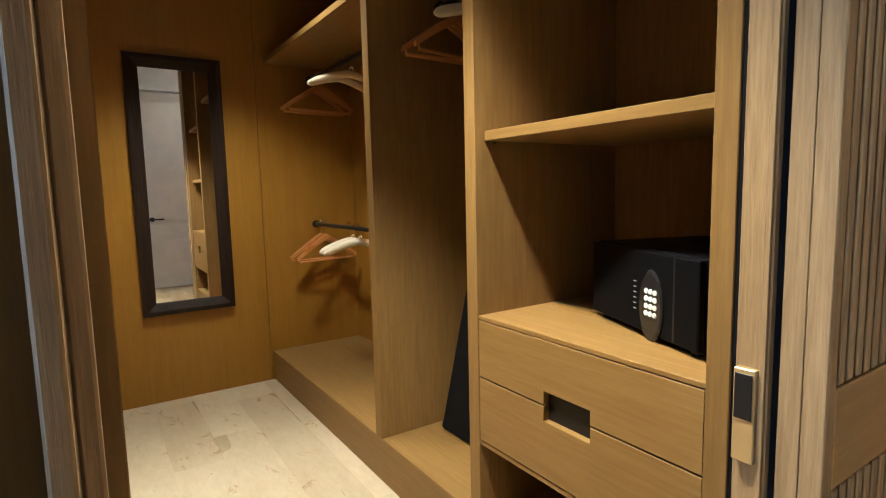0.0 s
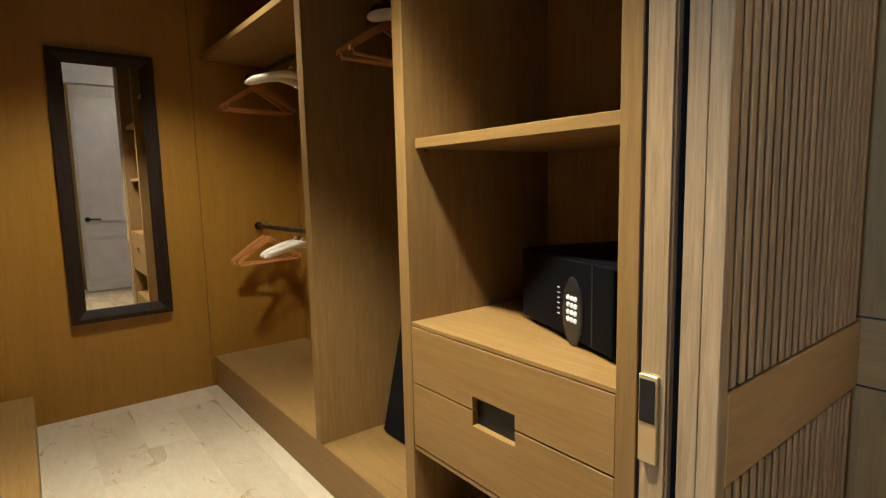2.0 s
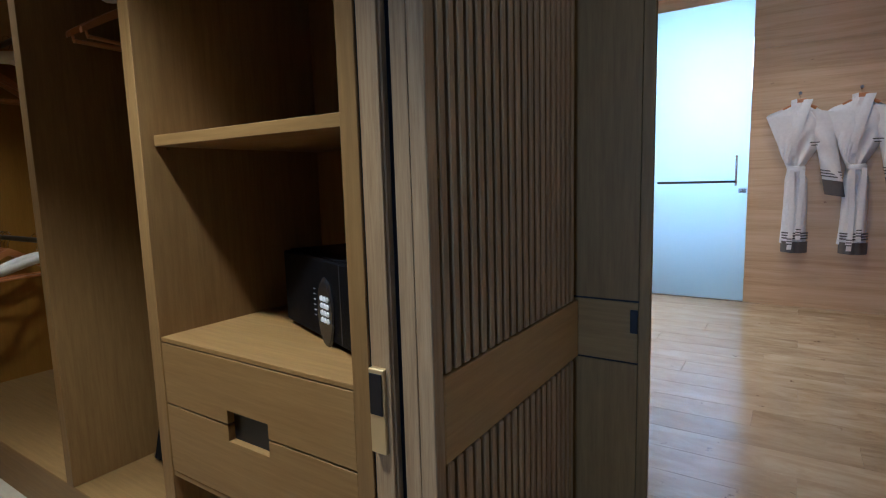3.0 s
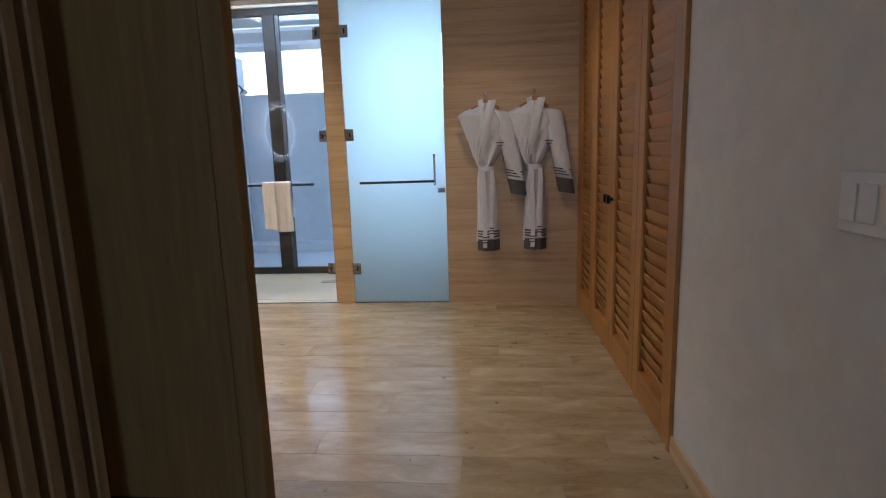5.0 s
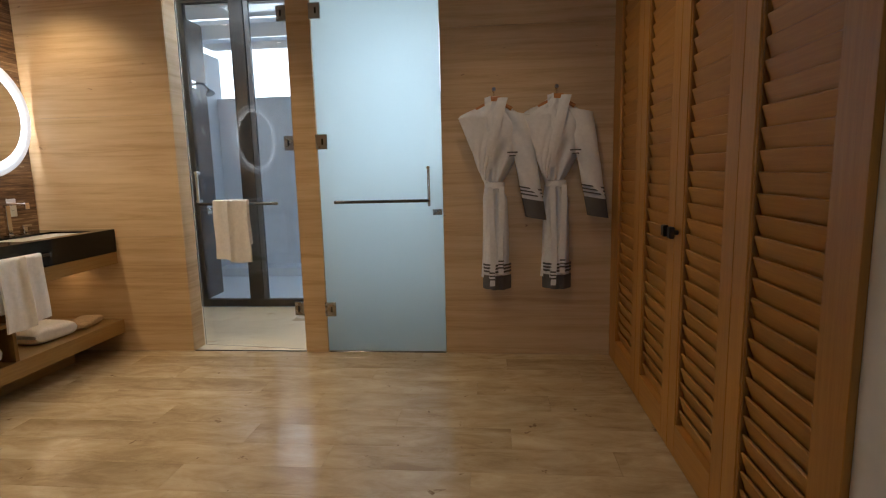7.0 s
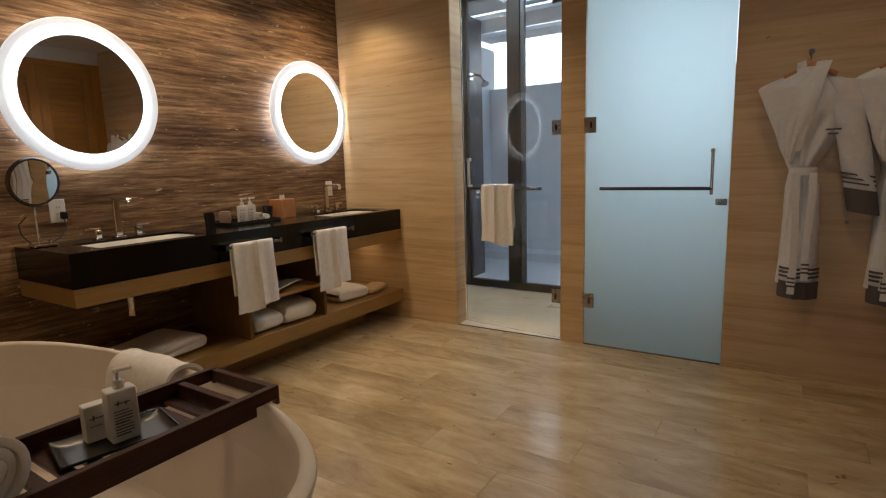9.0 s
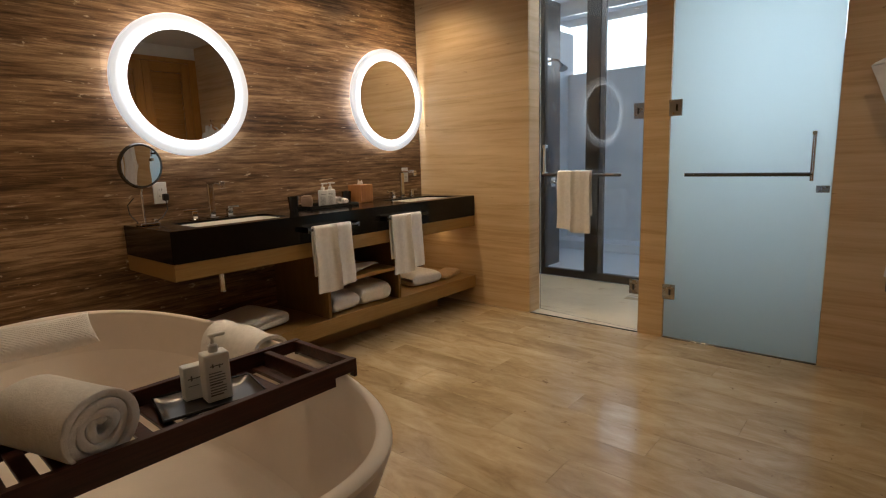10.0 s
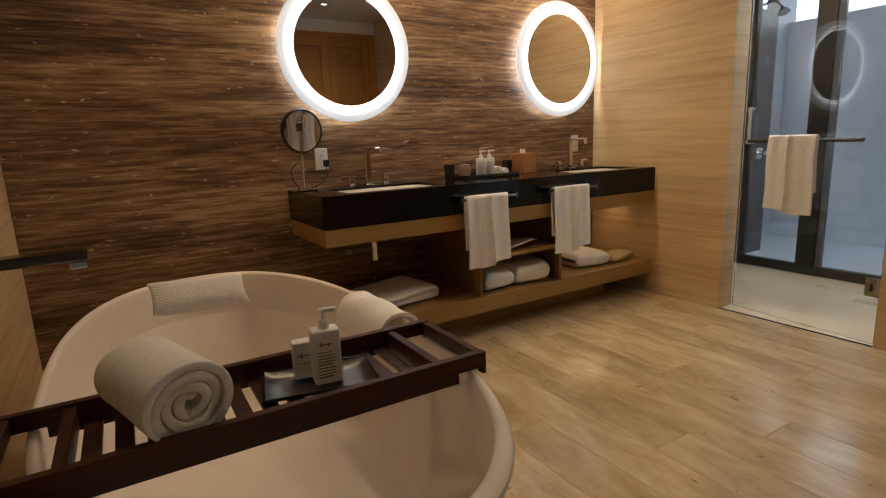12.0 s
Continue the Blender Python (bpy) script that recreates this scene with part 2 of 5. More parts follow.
BOX_WOOD = grained("tissue_box_wood", (0.34, 0.135, 0.040), (0.54, 0.25, 0.09), UP, 0.35, 70, 0.2)
PLASTIC = plain("white_plastic", (0.80, 0.79, 0.76), 0.35)
CERAMIC = plain("white_ceramic", (0.82, 0.80, 0.76), 0.12, coat=0.4)
SMOKE = plain("smoked_glass", (0.02, 0.018, 0.016), 0.08)
SPONGE = plain("tan_sponge", (0.50, 0.36, 0.20), 0.95, vary=0.2, scale=60, relief=1.0, relief_scale=120)
CLAY = plain("brown_clay", (0.30, 0.20, 0.14), 0.6)
# white render; the blue sky light on the courtyard wall is put into this colour
PALE_WALL = plain("sky_tinted_render", (0.65, 0.69, 0.74), 0.8, relief=0.1)
GROUT = plain("joint_filler", (0.40, 0.29, 0.155), 0.5)
EARTH = plain("outdoor_ground", (0.30, 0.28, 0.25), 0.9)
# black of the ironing board cloth, and of fillers that darken gaps
CARD = matt(plain("black_cloth_and_gap_shade", (0.006, 0.006, 0.007), 0.9), 0.1)
matt(SAFE, 0.03)
for wood in (OAK, OAK_H, OAK_WARM):
    matt(wood, 0.25)
matt(MIRROR_FRAME, 0.12)
matt(BLACK, 0.3)
matt(GRANITE, 0.3)
matt(TRAY_WOOD, 0.3)

# ---- mesh helpers ----


def bm_box(x0, x1, y0, y1, z0, z1, bevel=0.0, segments=1):
    bm = bmesh.new()
    bmesh.ops.create_cube(bm, size=1.0, matrix=Matrix.LocRotScale(((x0 + x1) / 2, (y0 + y1) / 2, (z0 + z1) / 2), None, (abs(x1 - x0), abs(y1 - y0), abs(z1 - z0))))
    if bevel:
        bmesh.ops.bevel(bm, geom=bm.edges[:], offset=bevel, segments=segments, affect="EDGES", profile=0.5)
    return bm


def merged(*bms):
    out = bmesh.new()
    for b in bms:
        me = bpy.data.meshes.new("tmp")
        b.to_mesh(me)
        out.from_mesh(me)
        bpy.data.meshes.remove(me)
        b.free()
    return out


def turned(bm, m):
    bmesh.ops.transform(bm, matrix=m, verts=bm.verts[:])
    return bm


def bm_tube(p, q, r, r2=None, sides=16):
    """A closed rod from p to q."""
    p, q = Vector(p), Vector(q)
    bm = bmesh.new()
    d = q - p
    m = Matrix.Translation((p + q) / 2) @ d.to_track_quat("Z", "Y").to_matrix().to_4x4()
    bmesh.ops.create_cone(bm, cap_ends=True, segments=sides, radius1=r, radius2=r if r2 is None else r2, depth=d.length, matrix=m)
    return bm


def bm_path(points, r, sides=10):
    """A bent round rod through the points."""
    bm = bmesh.new()
    pts = [Vector(p) for p in points]
    rings = []
    side = None
    for i, p in enumerate(pts):
        d = (pts[min(i + 1, len(pts) - 1)] - pts[max(i - 1, 0)]).normalized()
        if side is None:
            side = d.orthogonal().normalized()
        side = (side - d * side.dot(d)).normalized()
        up = d.cross(side)
        rr = float(r[i]) if isinstance(r, (list, tuple)) else r
        rings.append([bm.verts.new(p + rr * (math.cos(a) * side + math.sin(a) * up)) for a in [2 * math.pi * k / sides for k in range(sides)]])
    for a, b in zip(rings, rings[1:]):
        for k in range(sides):
            bm.faces.new((a[k], a[(k + 1) % sides], b[(k + 1) % sides], b[k]))
    bm.faces.new(rings[0][::-1])
    bm.faces.new(rings[-1])
    return bm


def bm_lathe(profile, centre, sides=48, axis="Z"):
    """Turns (radius, height) pairs round the upright through centre; axis Y turns it round -y."""
    bm = bmesh.new()
    c = Vector(centre)
    rings = []
    for r, h in profile:
        ring = []
        for k in range(sides):
            a = 2 * math.pi * k / sides
            v = Vector((r * math.cos(a), r * math.sin(a), h)) if axis == "Z" else Vector((r * math.cos(a), -h, r * math.sin(a)))
            ring.append(bm.verts.new(c + v))
        rings.append(ring)
    for a, b in zip(rings, rings[1:]):
        for k in range(sides):
            bm.faces.new((a[k], a[(k + 1) % sides], b[(k + 1) % sides], b[k]))
    bmesh.ops.remove_doubles(bm, verts=bm.verts[:], dist=1e-5)
    bmesh.ops.recalc_face_normals(bm, faces=bm.faces[:])
    return bm


def bm_grid(nu, nv, place, closed=False):
    """A sheet whose vertex (u, v), both 0 to 1, lies at place(u, v)."""
    bm = bmesh.new()
    vs = [[bm.verts.new(place(i / nu, j / nv)) for j in range(nv + 1)] for i in range(nu if closed else nu + 1)]
    n = len(vs)
    for i in range(nu):
        for j in range(nv):
            bm.faces.new((vs[i][j], vs[(i + 1) % n][j], vs[(i + 1) % n][j + 1], vs[i][j + 1]))
    bmesh.ops.recalc_face_normals(bm, faces=bm.faces[:])
    return bm


def thick(bm, t):
    """Gives a sheet the thickness t, behind its normals."""
    bm.normal_update()
    faces, rim = bm.faces[:], [e for e in bm.edges if e.is_boundary]
    back = {v: bm.verts.new(v.co - v.normal * t) for v in bm.verts[:]}
    for e in rim:
        a, b = e.verts
        bm.faces.new((a, b, back[b], back[a]))
    for f in faces:
        bm.faces.new([back[v] for v in f.verts][::-1])
    bmesh.ops.recalc_face_normals(bm, faces=bm.faces[:])
    return bm


def where(ob):
    v = Vector((0, 0, 0))
    while ob:
        v += ob.location
        ob = ob.parent
    return v


def part(name, bm, material, parent=None, label="", smooth=False):
    """Links bm, given in world metres, as one mesh, under parent if there is one."""
    me = bpy.data.meshes.new(name)
    base = where(parent)
    if parent:
        bmesh.ops.translate(bm, verts=bm.verts[:], vec=-base)
    bm.to_mesh(me)
    bm.free()
    me.materials.append(material)
    if smooth:
        me.polygons.foreach_set("use_smooth", [True] * len(me.polygons))
        me.set_sharp_from_angle(angle=radians(38))
    ob = new(name, me)
    ob.parent = parent
    if label:
        ob["label"] = label
    return ob


def thing(name, loc, label, category, group=""):
    ob = new(name)
    ob.location = loc
    ob.empty_display_size = 0.05
    return tagged(ob, label, category, group)


def structure(name, bm, material, label, category="wall"):
    return tagged(part(name, bm, material), label, category, kind="structure")

# ---- plan ----
SOUTH, SLATS, VANITY_WALL, FAR, TUB_WALL = -0.897, 0.36, 3.236, 5.71, 1.99
CEILING, CLOSET_CEILING, MIRROR_WALL, TALL = 2.75, 2.42, 3.31, 3.05

# ---- large structure ----
structure("backdrop", bm_box(70.0, 70.5, -90, 90, -0.2, 60), SKY_HAZE, "bright hazy white sky above the courtyard wall", "backdrop")
structure("ground", bm_box(-600, 600, -600, 600, -0.5, -0.30), EARTH, "bare outdoor ground far around the building", "ground")
floor = structure("floor", bm_box(-3.3, 7.0, -1.5, 3.5, -0.10, -0.004), GROUT, "beige stone plank floor with fine joints", "floor")
structure("ceiling", bm_box(-3.3, FAR + 0.012, -1.55, 3.5, CEILING, CEILING + 0.12), CEIL, "plain white ceiling over hall and bathroom", "ceiling")
structure("ceiling_closet", bm_box(-0.60, 1.60, 0.50, 3.34, CLOSET_CEILING, CLOSET_CEILING + 0.05), OAK_H, "oak panelled closet ceiling", "ceiling")
structure("ceiling_shower", bm_box(FAR + 0.014, 7.12, -1.55, 3.5, TALL, TALL + 0.12), CEIL, "plain white ceiling of shower and toilet rooms", "ceiling")
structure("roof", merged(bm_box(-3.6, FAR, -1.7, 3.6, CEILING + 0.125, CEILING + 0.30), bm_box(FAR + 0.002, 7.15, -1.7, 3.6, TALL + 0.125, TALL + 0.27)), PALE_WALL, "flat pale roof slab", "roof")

structure("wall_south", merged(
    bm_box(-3.2, 0.64, SOUTH - 0.12, SOUTH, 0, CEILING), bm_box(1.50, 3.25, SOUTH - 0.12, SOUTH, 0, CEILING),
    bm_box(0.64, 1.50, SOUTH - 0.12, SOUTH, 2.42, CEILING), bm_box(3.25, FAR, SOUTH - 0.12, SOUTH, 2.60, CEILING)), PAINT,
    "plain off-white painted hall wall")
structure("wall_wardrobe_back", merged(bm_box(3.20, 5.85, SOUTH - 0.62, SOUTH - 0.58, 0, 2.60), bm_box(3.20, 3.25, SOUTH - 0.58, SOUTH - 0.12, 0, 2.60),
          bm_box(0.5, 1.7, SOUTH - 0.30, SOUTH - 0.26, 0, 2.6)), OAK_WARM, "dark inside of the louvred wardrobe")
structure("baseboard", bm_box(1.52, 3.249, SOUTH, SOUTH + 0.014, 0, 0.085, 0.003), LIGHT_STONE, "low beige stone skirting along the white wall", "baseboard")
structure("baseboard_west", bm_box(-3.2, 0.62, SOUTH, SOUTH + 0.014, 0, 0.085, 0.003), LIGHT_STONE, "low beige stone skirting along the hall wall", "baseboard")

structure("wall_far", merged(
    bm_box(FAR + 0.014, FAR + 0.15, SOUTH - 0.60, 0.235, 0, CEILING), bm_box(FAR + 0.014, FAR + 0.15, 1.095, 1.26, 0, CEILING),
    bm_box(FAR + 0.014, FAR + 0.15, 2.12, VANITY_WALL + 0.2, 0, CEILING), bm_box(FAR + 0.014, FAR + 0.15, 0.235, 1.095, 2.64, CEILING),
    bm_box(FAR + 0.014, FAR + 0.15, 1.26, 2.12, 2.64, CEILING),
    bm_box(FAR + 0.014, FAR + 0.15, SOUTH - 0.60, VANITY_WALL + 0.2, CEILING + 0.0005, TALL)), LIGHT_STONE, "pale banded stone wall with two glass doors")
structure("wall_vanity", bm_box(1.80, FAR + 0.01, VANITY_WALL + 0.014, VANITY_WALL + 0.16, 0, CEILING), DARK_STONE, "dark brown travertine wall with level veins")
structure("wall_tub", merged(bm_box(1.79, TUB_WALL, 0.45, VANITY_WALL + 0.012, 0, CEILING), bm_box(1.722, 1.7895, SLATS + 0.002, 1.2, 0, CEILING)), LIGHT_STONE, "pale banded stone wall beside the bathtub")
structure("wall_closet_outer", merged(bm_box(1.60, 1.64, 0.52, 3.40, 0, CEILING), bm_box(-0.66, -0.60, 0.50, 3.40, 0, CEILING)), OAK_WARM, "oak outer walls of the closet")
# unseen slab added to block sun leaking past the closet end panels
structure("wall_north", bm_box(-0.66, 1.798, 3.402, 3.50, -0.1, CEILING), PALE_WALL, "unseen wall added behind the closet to keep sun out")
structure("wall_closet_end", bm_box(-0.60, 0.957, MIRROR_WALL, MIRROR_WALL + 0.05, 0, CLOSET_CEILING), OAK_WARM, "honey coloured smooth oak end wall of the closet")
structure("wall_closet_end_right", bm_box(0.961, 1.60, MIRROR_WALL + 0.002, MIRROR_WALL + 0.05, 0, CLOSET_CEILING), OAK_WARM, "honey coloured oak panel behind the hanging rail")
structure("wall_hall_north", merged(bm_box(-3.2, 0.02, SLATS + 0.072, SLATS + 0.14, 0, CEILING), bm_box(0.02, 1.69, SLATS + 0.08, SLATS + 0.13, 2.42, CEILING)), OAK, "oak wall of the hall beside the closet")
structure("wall_west", merged(bm_box(-3.3, -3.2, SOUTH - 0.12, -0.75, 0, CEILING), bm_box(-3.3, -3.2, 0.31, 0.52, 0, CEILING), bm_box(-3.3, -3.2, -0.75, 0.31, 2.41, CEILING)), PAINT, "white wall round the window at the end of the hall")

# ---- stone facing of the walls ----


def stone_panel(owner, x0, x1, y0, y1, z0, z1, material):
    part("stone_panel", bm_box(x0, x1, y0, y1, z0, z1, 0.0005), material, owner)


wall_far, wall_vanity = bpy.data.objects["wall_far"], bpy.data.objects["wall_vanity"]
for y0, y1, cuts in ((SOUTH - 0.01, 0.235, (0, 1.10, 2.20, CEILING)), (1.095, 1.26, (0, 1.42, CEILING)), (2.12, VANITY_WALL, (0, 0.86, 1.72, CEILING))):
    for z0, z1 in zip(cuts, cuts[1:]):
        stone_panel(wall_far, FAR, FAR + 0.012, y0 + 0.0008, y1 - 0.0008, z0 + 0.0008, z1 - 0.0008, LIGHT_STONE)
for x0, x1 in ((1.992, 3.24), (3.24, 4.50), (4.50, FAR - 0.002)):
    for z0, z1 in ((0, 0.93), (0.93, 1.85), (1.85, CEILING)):
        stone_panel(wall_vanity, x0 + 0.0002, x1 - 0.0002, VANITY_WALL, VANITY_WALL + 0.012, z0 + 0.0002, z1 - 0.0002, DARK_STONE)

# ---- entry door behind the walker ----
door = structure("door_1", bm_box(0.67, 1.47, SOUTH - 0.06, SOUTH - 0.015, 0.006, 2.40, 0.002), DOOR_PAINT, "pale painted panelled entry door, closed", "door")
for z0, z1 in ((0.14, 0.62), (0.66, 0.80), (0.84, 2.28)):
    part("door_panel", bm_box(0.70, 1.44, SOUTH - 0.016, SOUTH - 0.006, z0, z1, 0.003), DOOR_PAINT, door)
part("door_handle", merged(bm_tube((0.74, SOUTH - 0.02, 0.86), (0.74, SOUTH + 0.03, 0.86), 0.028), bm_tube((0.74, SOUTH + 0.035, 0.86), (0.74, SOUTH + 0.055, 0.86), 0.011),
     bm_tube((0.735, SOUTH + 0.05, 0.86), (0.87, SOUTH + 0.05, 0.86), 0.009)), BLACK, door, "black lever handle", True)

# ---- daylight opening of the hall ----
window_hall = structure("window_1", merged(bm_box(-3.28, -3.22, -0.749, -0.71, 0.0, 2.409), bm_box(-3.28, -3.22, 0.27, 0.309, 0, 2.409), bm_box(-3.28, -3.22, -0.71, 0.27, 2.37, 2.409)),
                        BLACK_FRAME, "tall dark framed window at the end of the hall", "window")
pane = part("pane", bm_box(-3.255, -3.245, -0.71, 0.27, 0.0, 2.37), GLASS, window_hall)
pane.visible_shadow = False

# ---- slatted sliding doors and jambs at the closet's mouth ----


def slatted_panel(name, x0, x1, label):
    """Narrow upright slats above and below a plain band, on a thin board, facing -y."""
    root = thing(name, (x0, SLATS, 0), label, "door")
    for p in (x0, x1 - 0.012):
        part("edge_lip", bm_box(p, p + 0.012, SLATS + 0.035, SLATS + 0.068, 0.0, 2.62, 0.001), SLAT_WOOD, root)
    # board takes a darker wood: shade between the slats is put into its colour
    part("board", bm_box(x0 + 0.0122, x1 - 0.0122, SLATS + 0.035, SLATS + 0.068, 0.0, 2.62, 0.001), MIRROR_FRAME, root, "backing board darkened for the shade between slats")
    part("stile", bm_box(x0, x0 + 0.030, SLATS + 0.001, SLATS + 0.0345, 0.0, 2.62, 0.002), SLAT_WOOD, root)
    part("band", bm_box(x0 + 0.0305, x1, SLATS, SLATS + 0.0345, 0.668, 0.828, 0.002), OAK_X, root)
    pitch = 0.0325
    n = int((x1 - x0 - 0.036) / pitch)
    for z0, z1 in ((0.0, 0.664), (0.832, 2.62)):
        first = part("slat", bm_box(x0 + 0.0385, x0 + 0.0590, SLATS + 0.001, SLATS + 0.0345, z0, z1, 0.0025), SLAT_WOOD, root)
        for k in range(1, n):
            s = new("slat", first.data)
            s.parent, s.location = root, (pitch * k, 0, 0)
    return root


slatted_panel("slatted_panel", 0.97, 1.678, "pale oak slatted panel with a plain band beside the closet")
slatted_panel("slatted_panel_beyond", -0.62, 0.004, "pale oak slatted panel on the far side of the closet mouth").name = "slatted_panel"

pocket = thing("pocket_door", (0.97, 0.467, 0), "oak pocket door slid open inside the wall, lock in its edge", "door")
part("leaf", bm_box(0.962, 1.55, 0.440, 0.492, 0.004, 2.60, 0.002), SLAT_WOOD, pocket)
part("edge_strip", bm_box(0.955, 0.9615, 0.442, 0.452, 0.004, 2.60, 0.001), SLAT_WOOD, pocket)
# black fillers paint the shade inside the gaps on both sides of the leaf
for y0, y1 in ((0.4285, 0.4395), (0.4925, 0.5045)):
    part("brush_seal", bm_box(0.975, 1.5, y0, y1, 0.002, 2.60), CARD, pocket, "black strip standing for shade in the gap")
lock = part("lock_case", bm_box(0.948, 0.9615, 0.4525, 0.487, 0.685, 0.842, 0.0015), BRASS, pocket, "pale brass lock plate")
part("latch_hole", bm_box(0.9455, 0.9475, 0.456, 0.484, 0.758, 0.834, 0.0005), BLACK, lock)

jamb = structure("trim_closet_left", merged(bm_box(0.004, 0.020, SLATS + 0.03, SLATS + 0.10, 0, 2.60, 0.002), bm_box(0.058, 0.071, SLATS, SLATS + 0.10, 0, 2.60, 0.002), bm_box(0.071, 0.083, SLATS + 0.035, SLATS + 0.10, 0, 2.60, 0.002)), SLAT_WOOD,
        "stepped pale oak jamb of the closet", "trim")
# shadowed wood of the pocket: its shade is put in by using darker oak
structure("trim_closet_gap", bm_box(0.0205, 0.0575, SLATS + 0.055, SLATS + 0.10, 0, 2.60), OAK, "closet jamb pocket in darker oak standing for its shade", "trim")
structure("trim_closet_left_inner", merged(bm_box(-0.60, 0.079, 0.465, 0.535, 0, CLOSET_CEILING, 0.002)), OAK, "inner oak post of the closet mouth", "trim")

# sliding leaf between hall and bathroom
leaf = thing("sliding_door", (1.70, 0.30, 0), "plain oak sliding door mostly drawn into its pocket", "door")
part("core", bm_box(1.688, 1.716, 0.174, 0.95, 0.004, 2.62, 0.002), OAK, leaf)
for z0, z1 in ((0.004, 0.666), (0.671, 0.834), (0.839, 2.62)):
    part("face", bm_box(1.683, 1.6878, 0.200, 0.95, z0, z1, 0.0012), OAK if z1 - z0 > 0.3 else OAK_H, leaf)
# shade of the two oak grooves is painted as thin black strips
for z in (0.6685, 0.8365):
    part("groove_strip", bm_box(1.6850, 1.6878, 0.200, 0.95, z - 0.0024, z + 0.0024), BLACK, leaf, "black strip standing for shade in the groove")
part("edge_strip", bm_box(1.680, 1.6878, 0.170, 0.1985, 0.004, 2.62, 0.001), OAK, leaf)
part("flush_pull", bm_box(1.6785, 1.6825, 0.2005, 0.220, 0.752, 0.815, 0.001), BLACK, leaf, "black flush pull")

# ---- closet cabinets ----
FRONT, BACK = 0.975, 1.556


def drawer(root, z0, z1, notch_low):
    """A drawer front with the shared pull cut out of its lower or upper edge."""
    y0, y1, a, b = 0.551, 1.212, 0.811, 0.956
    if notch_low:
        line = [(y0, z0), (a, z0), (a, 0.648), (b, 0.648), (b, z0), (y1, z0), (y1, z1), (y0, z1)]
    else:
        line = [(y0, z0), (y1, z0), (y1, z1), (b, z1), (b, 0.572), (a, 0.572), (a, z1), (y0, z1)]
    bm = bmesh.new()
    face = bm.faces.new([bm.verts.new((FRONT, y, z)) for y, z in line])
    out = bmesh.ops.extrude_face_region(bm, geom=[face])
    bmesh.ops.translate(bm, verts=[v for v in out["geom"] if isinstance(v, bmesh.types.BMVert)], vec=(0.02, 0, 0))
    bmesh.ops.recalc_face_normals(bm, faces=bm.faces[:])
    bmesh.ops.bevel(bm, geom=bm.edges[:], offset=0.0008, segments=1, affect="EDGES")
    part("drawer_front", bm, OAK_H, root)


tower = thing("closet_shelf_unit", (1.26, 0.88, 0), "pale oak closet unit with open shelves and two drawers", "cabinet")
part("side_panel", bm_box(FRONT - 0.004, BACK, 0.505, 0.548, 0, CLOSET_CEILING, 0.0015), OAK, tower)
part("side_panel", bm_box(FRONT - 0.002, BACK, 1.2145, 1.262, 0, CLOSET_CEILING, 0.0015), OAK, tower)
part("back_panel", bm_box(BACK - 0.004, BACK + 0.03, 0.5485, 1.214, 0.0, CLOSET_CEILING), OAK, tower)
part("shelf", bm_box(1.006, BACK - 0.005, 0.549, 1.2140, 1.270, 1.297, 0.0012), OAK_H, tower)
part("shelf", bm_box(1.006, BACK - 0.005, 0.549, 1.2140, 1.77, 1.797, 0.0012), OAK_H, tower)
part("drawer_top", bm_box(FRONT + 0.001, BACK - 0.005, 0.549, 1.2140, 0.777, 0.788, 0.001), OAK_H, tower)
# case is a black block, so the shade in the drawer gaps is painted on
part("drawer_case", bm_box(FRONT + 0.05, BACK - 0.005, 0.552, 1.211, 0.43, 0.772), CARD, tower)
drawer(tower, 0.6140, 0.7745, True)
drawer(tower, 0.4265, 0.6095, False)
# dark inside of the pull cut-out is put in as a black block
part("pull_recess", bm_box(FRONT + 0.018, FRONT + 0.045, 0.800, 0.967, 0.565, 0.655), BLACK, tower, "black block giving the drawer pull its dark inside")
part("case_floor", bm_box(FRONT + 0.002, BACK - 0.005, 0.549, 1.214, 0.410, 0.424, 0.001), OAK_H, tower)
part("plinth", bm_box(FRONT + 0.002, BACK - 0.005, 0.549, 1.214, 0.0, 0.180, 0.0015), OAK_H, tower)
for y in (0.553, 1.2095):
    part("shelf_pin", bm_tube((1.04, y, 1.266), (1.04, y + 0.004, 1.266), 0.004, sides=8), NICKEL, tower)

rack = thing("hanging_wardrobe", (1.26, 2.3, 0), "oak hanging section with rails, upper shelf and raised base", "wardrobe")
part("divider", bm_box(FRONT - 0.003, BACK, 1.842, 1.892, 0.181, CLOSET_CEILING, 0.0015), OAK, rack)
part("back_panel", bm_box(BACK - 0.002, BACK + 0.03, 1.2625, MIRROR_WALL, 0.0, CLOSET_CEILING), OAK_WARM, rack)
part("base", bm_box(FRONT, BACK - 0.003, 1.2625, MIRROR_WALL - 0.001, 0.0, 0.180, 0.002), OAK_H, rack)
part("upper_shelf", bm_box(1.015, BACK - 0.003, 1.8925, MIRROR_WALL - 0.001, 1.900, 1.930, 0.0015), OAK_H, rack)
part("upper_shelf", bm_box(1.015, BACK - 0.003, 1.2625, 1.8415, 1.960, 1.990, 0.0015), OAK_H, rack)
RAIL_X = 1.285
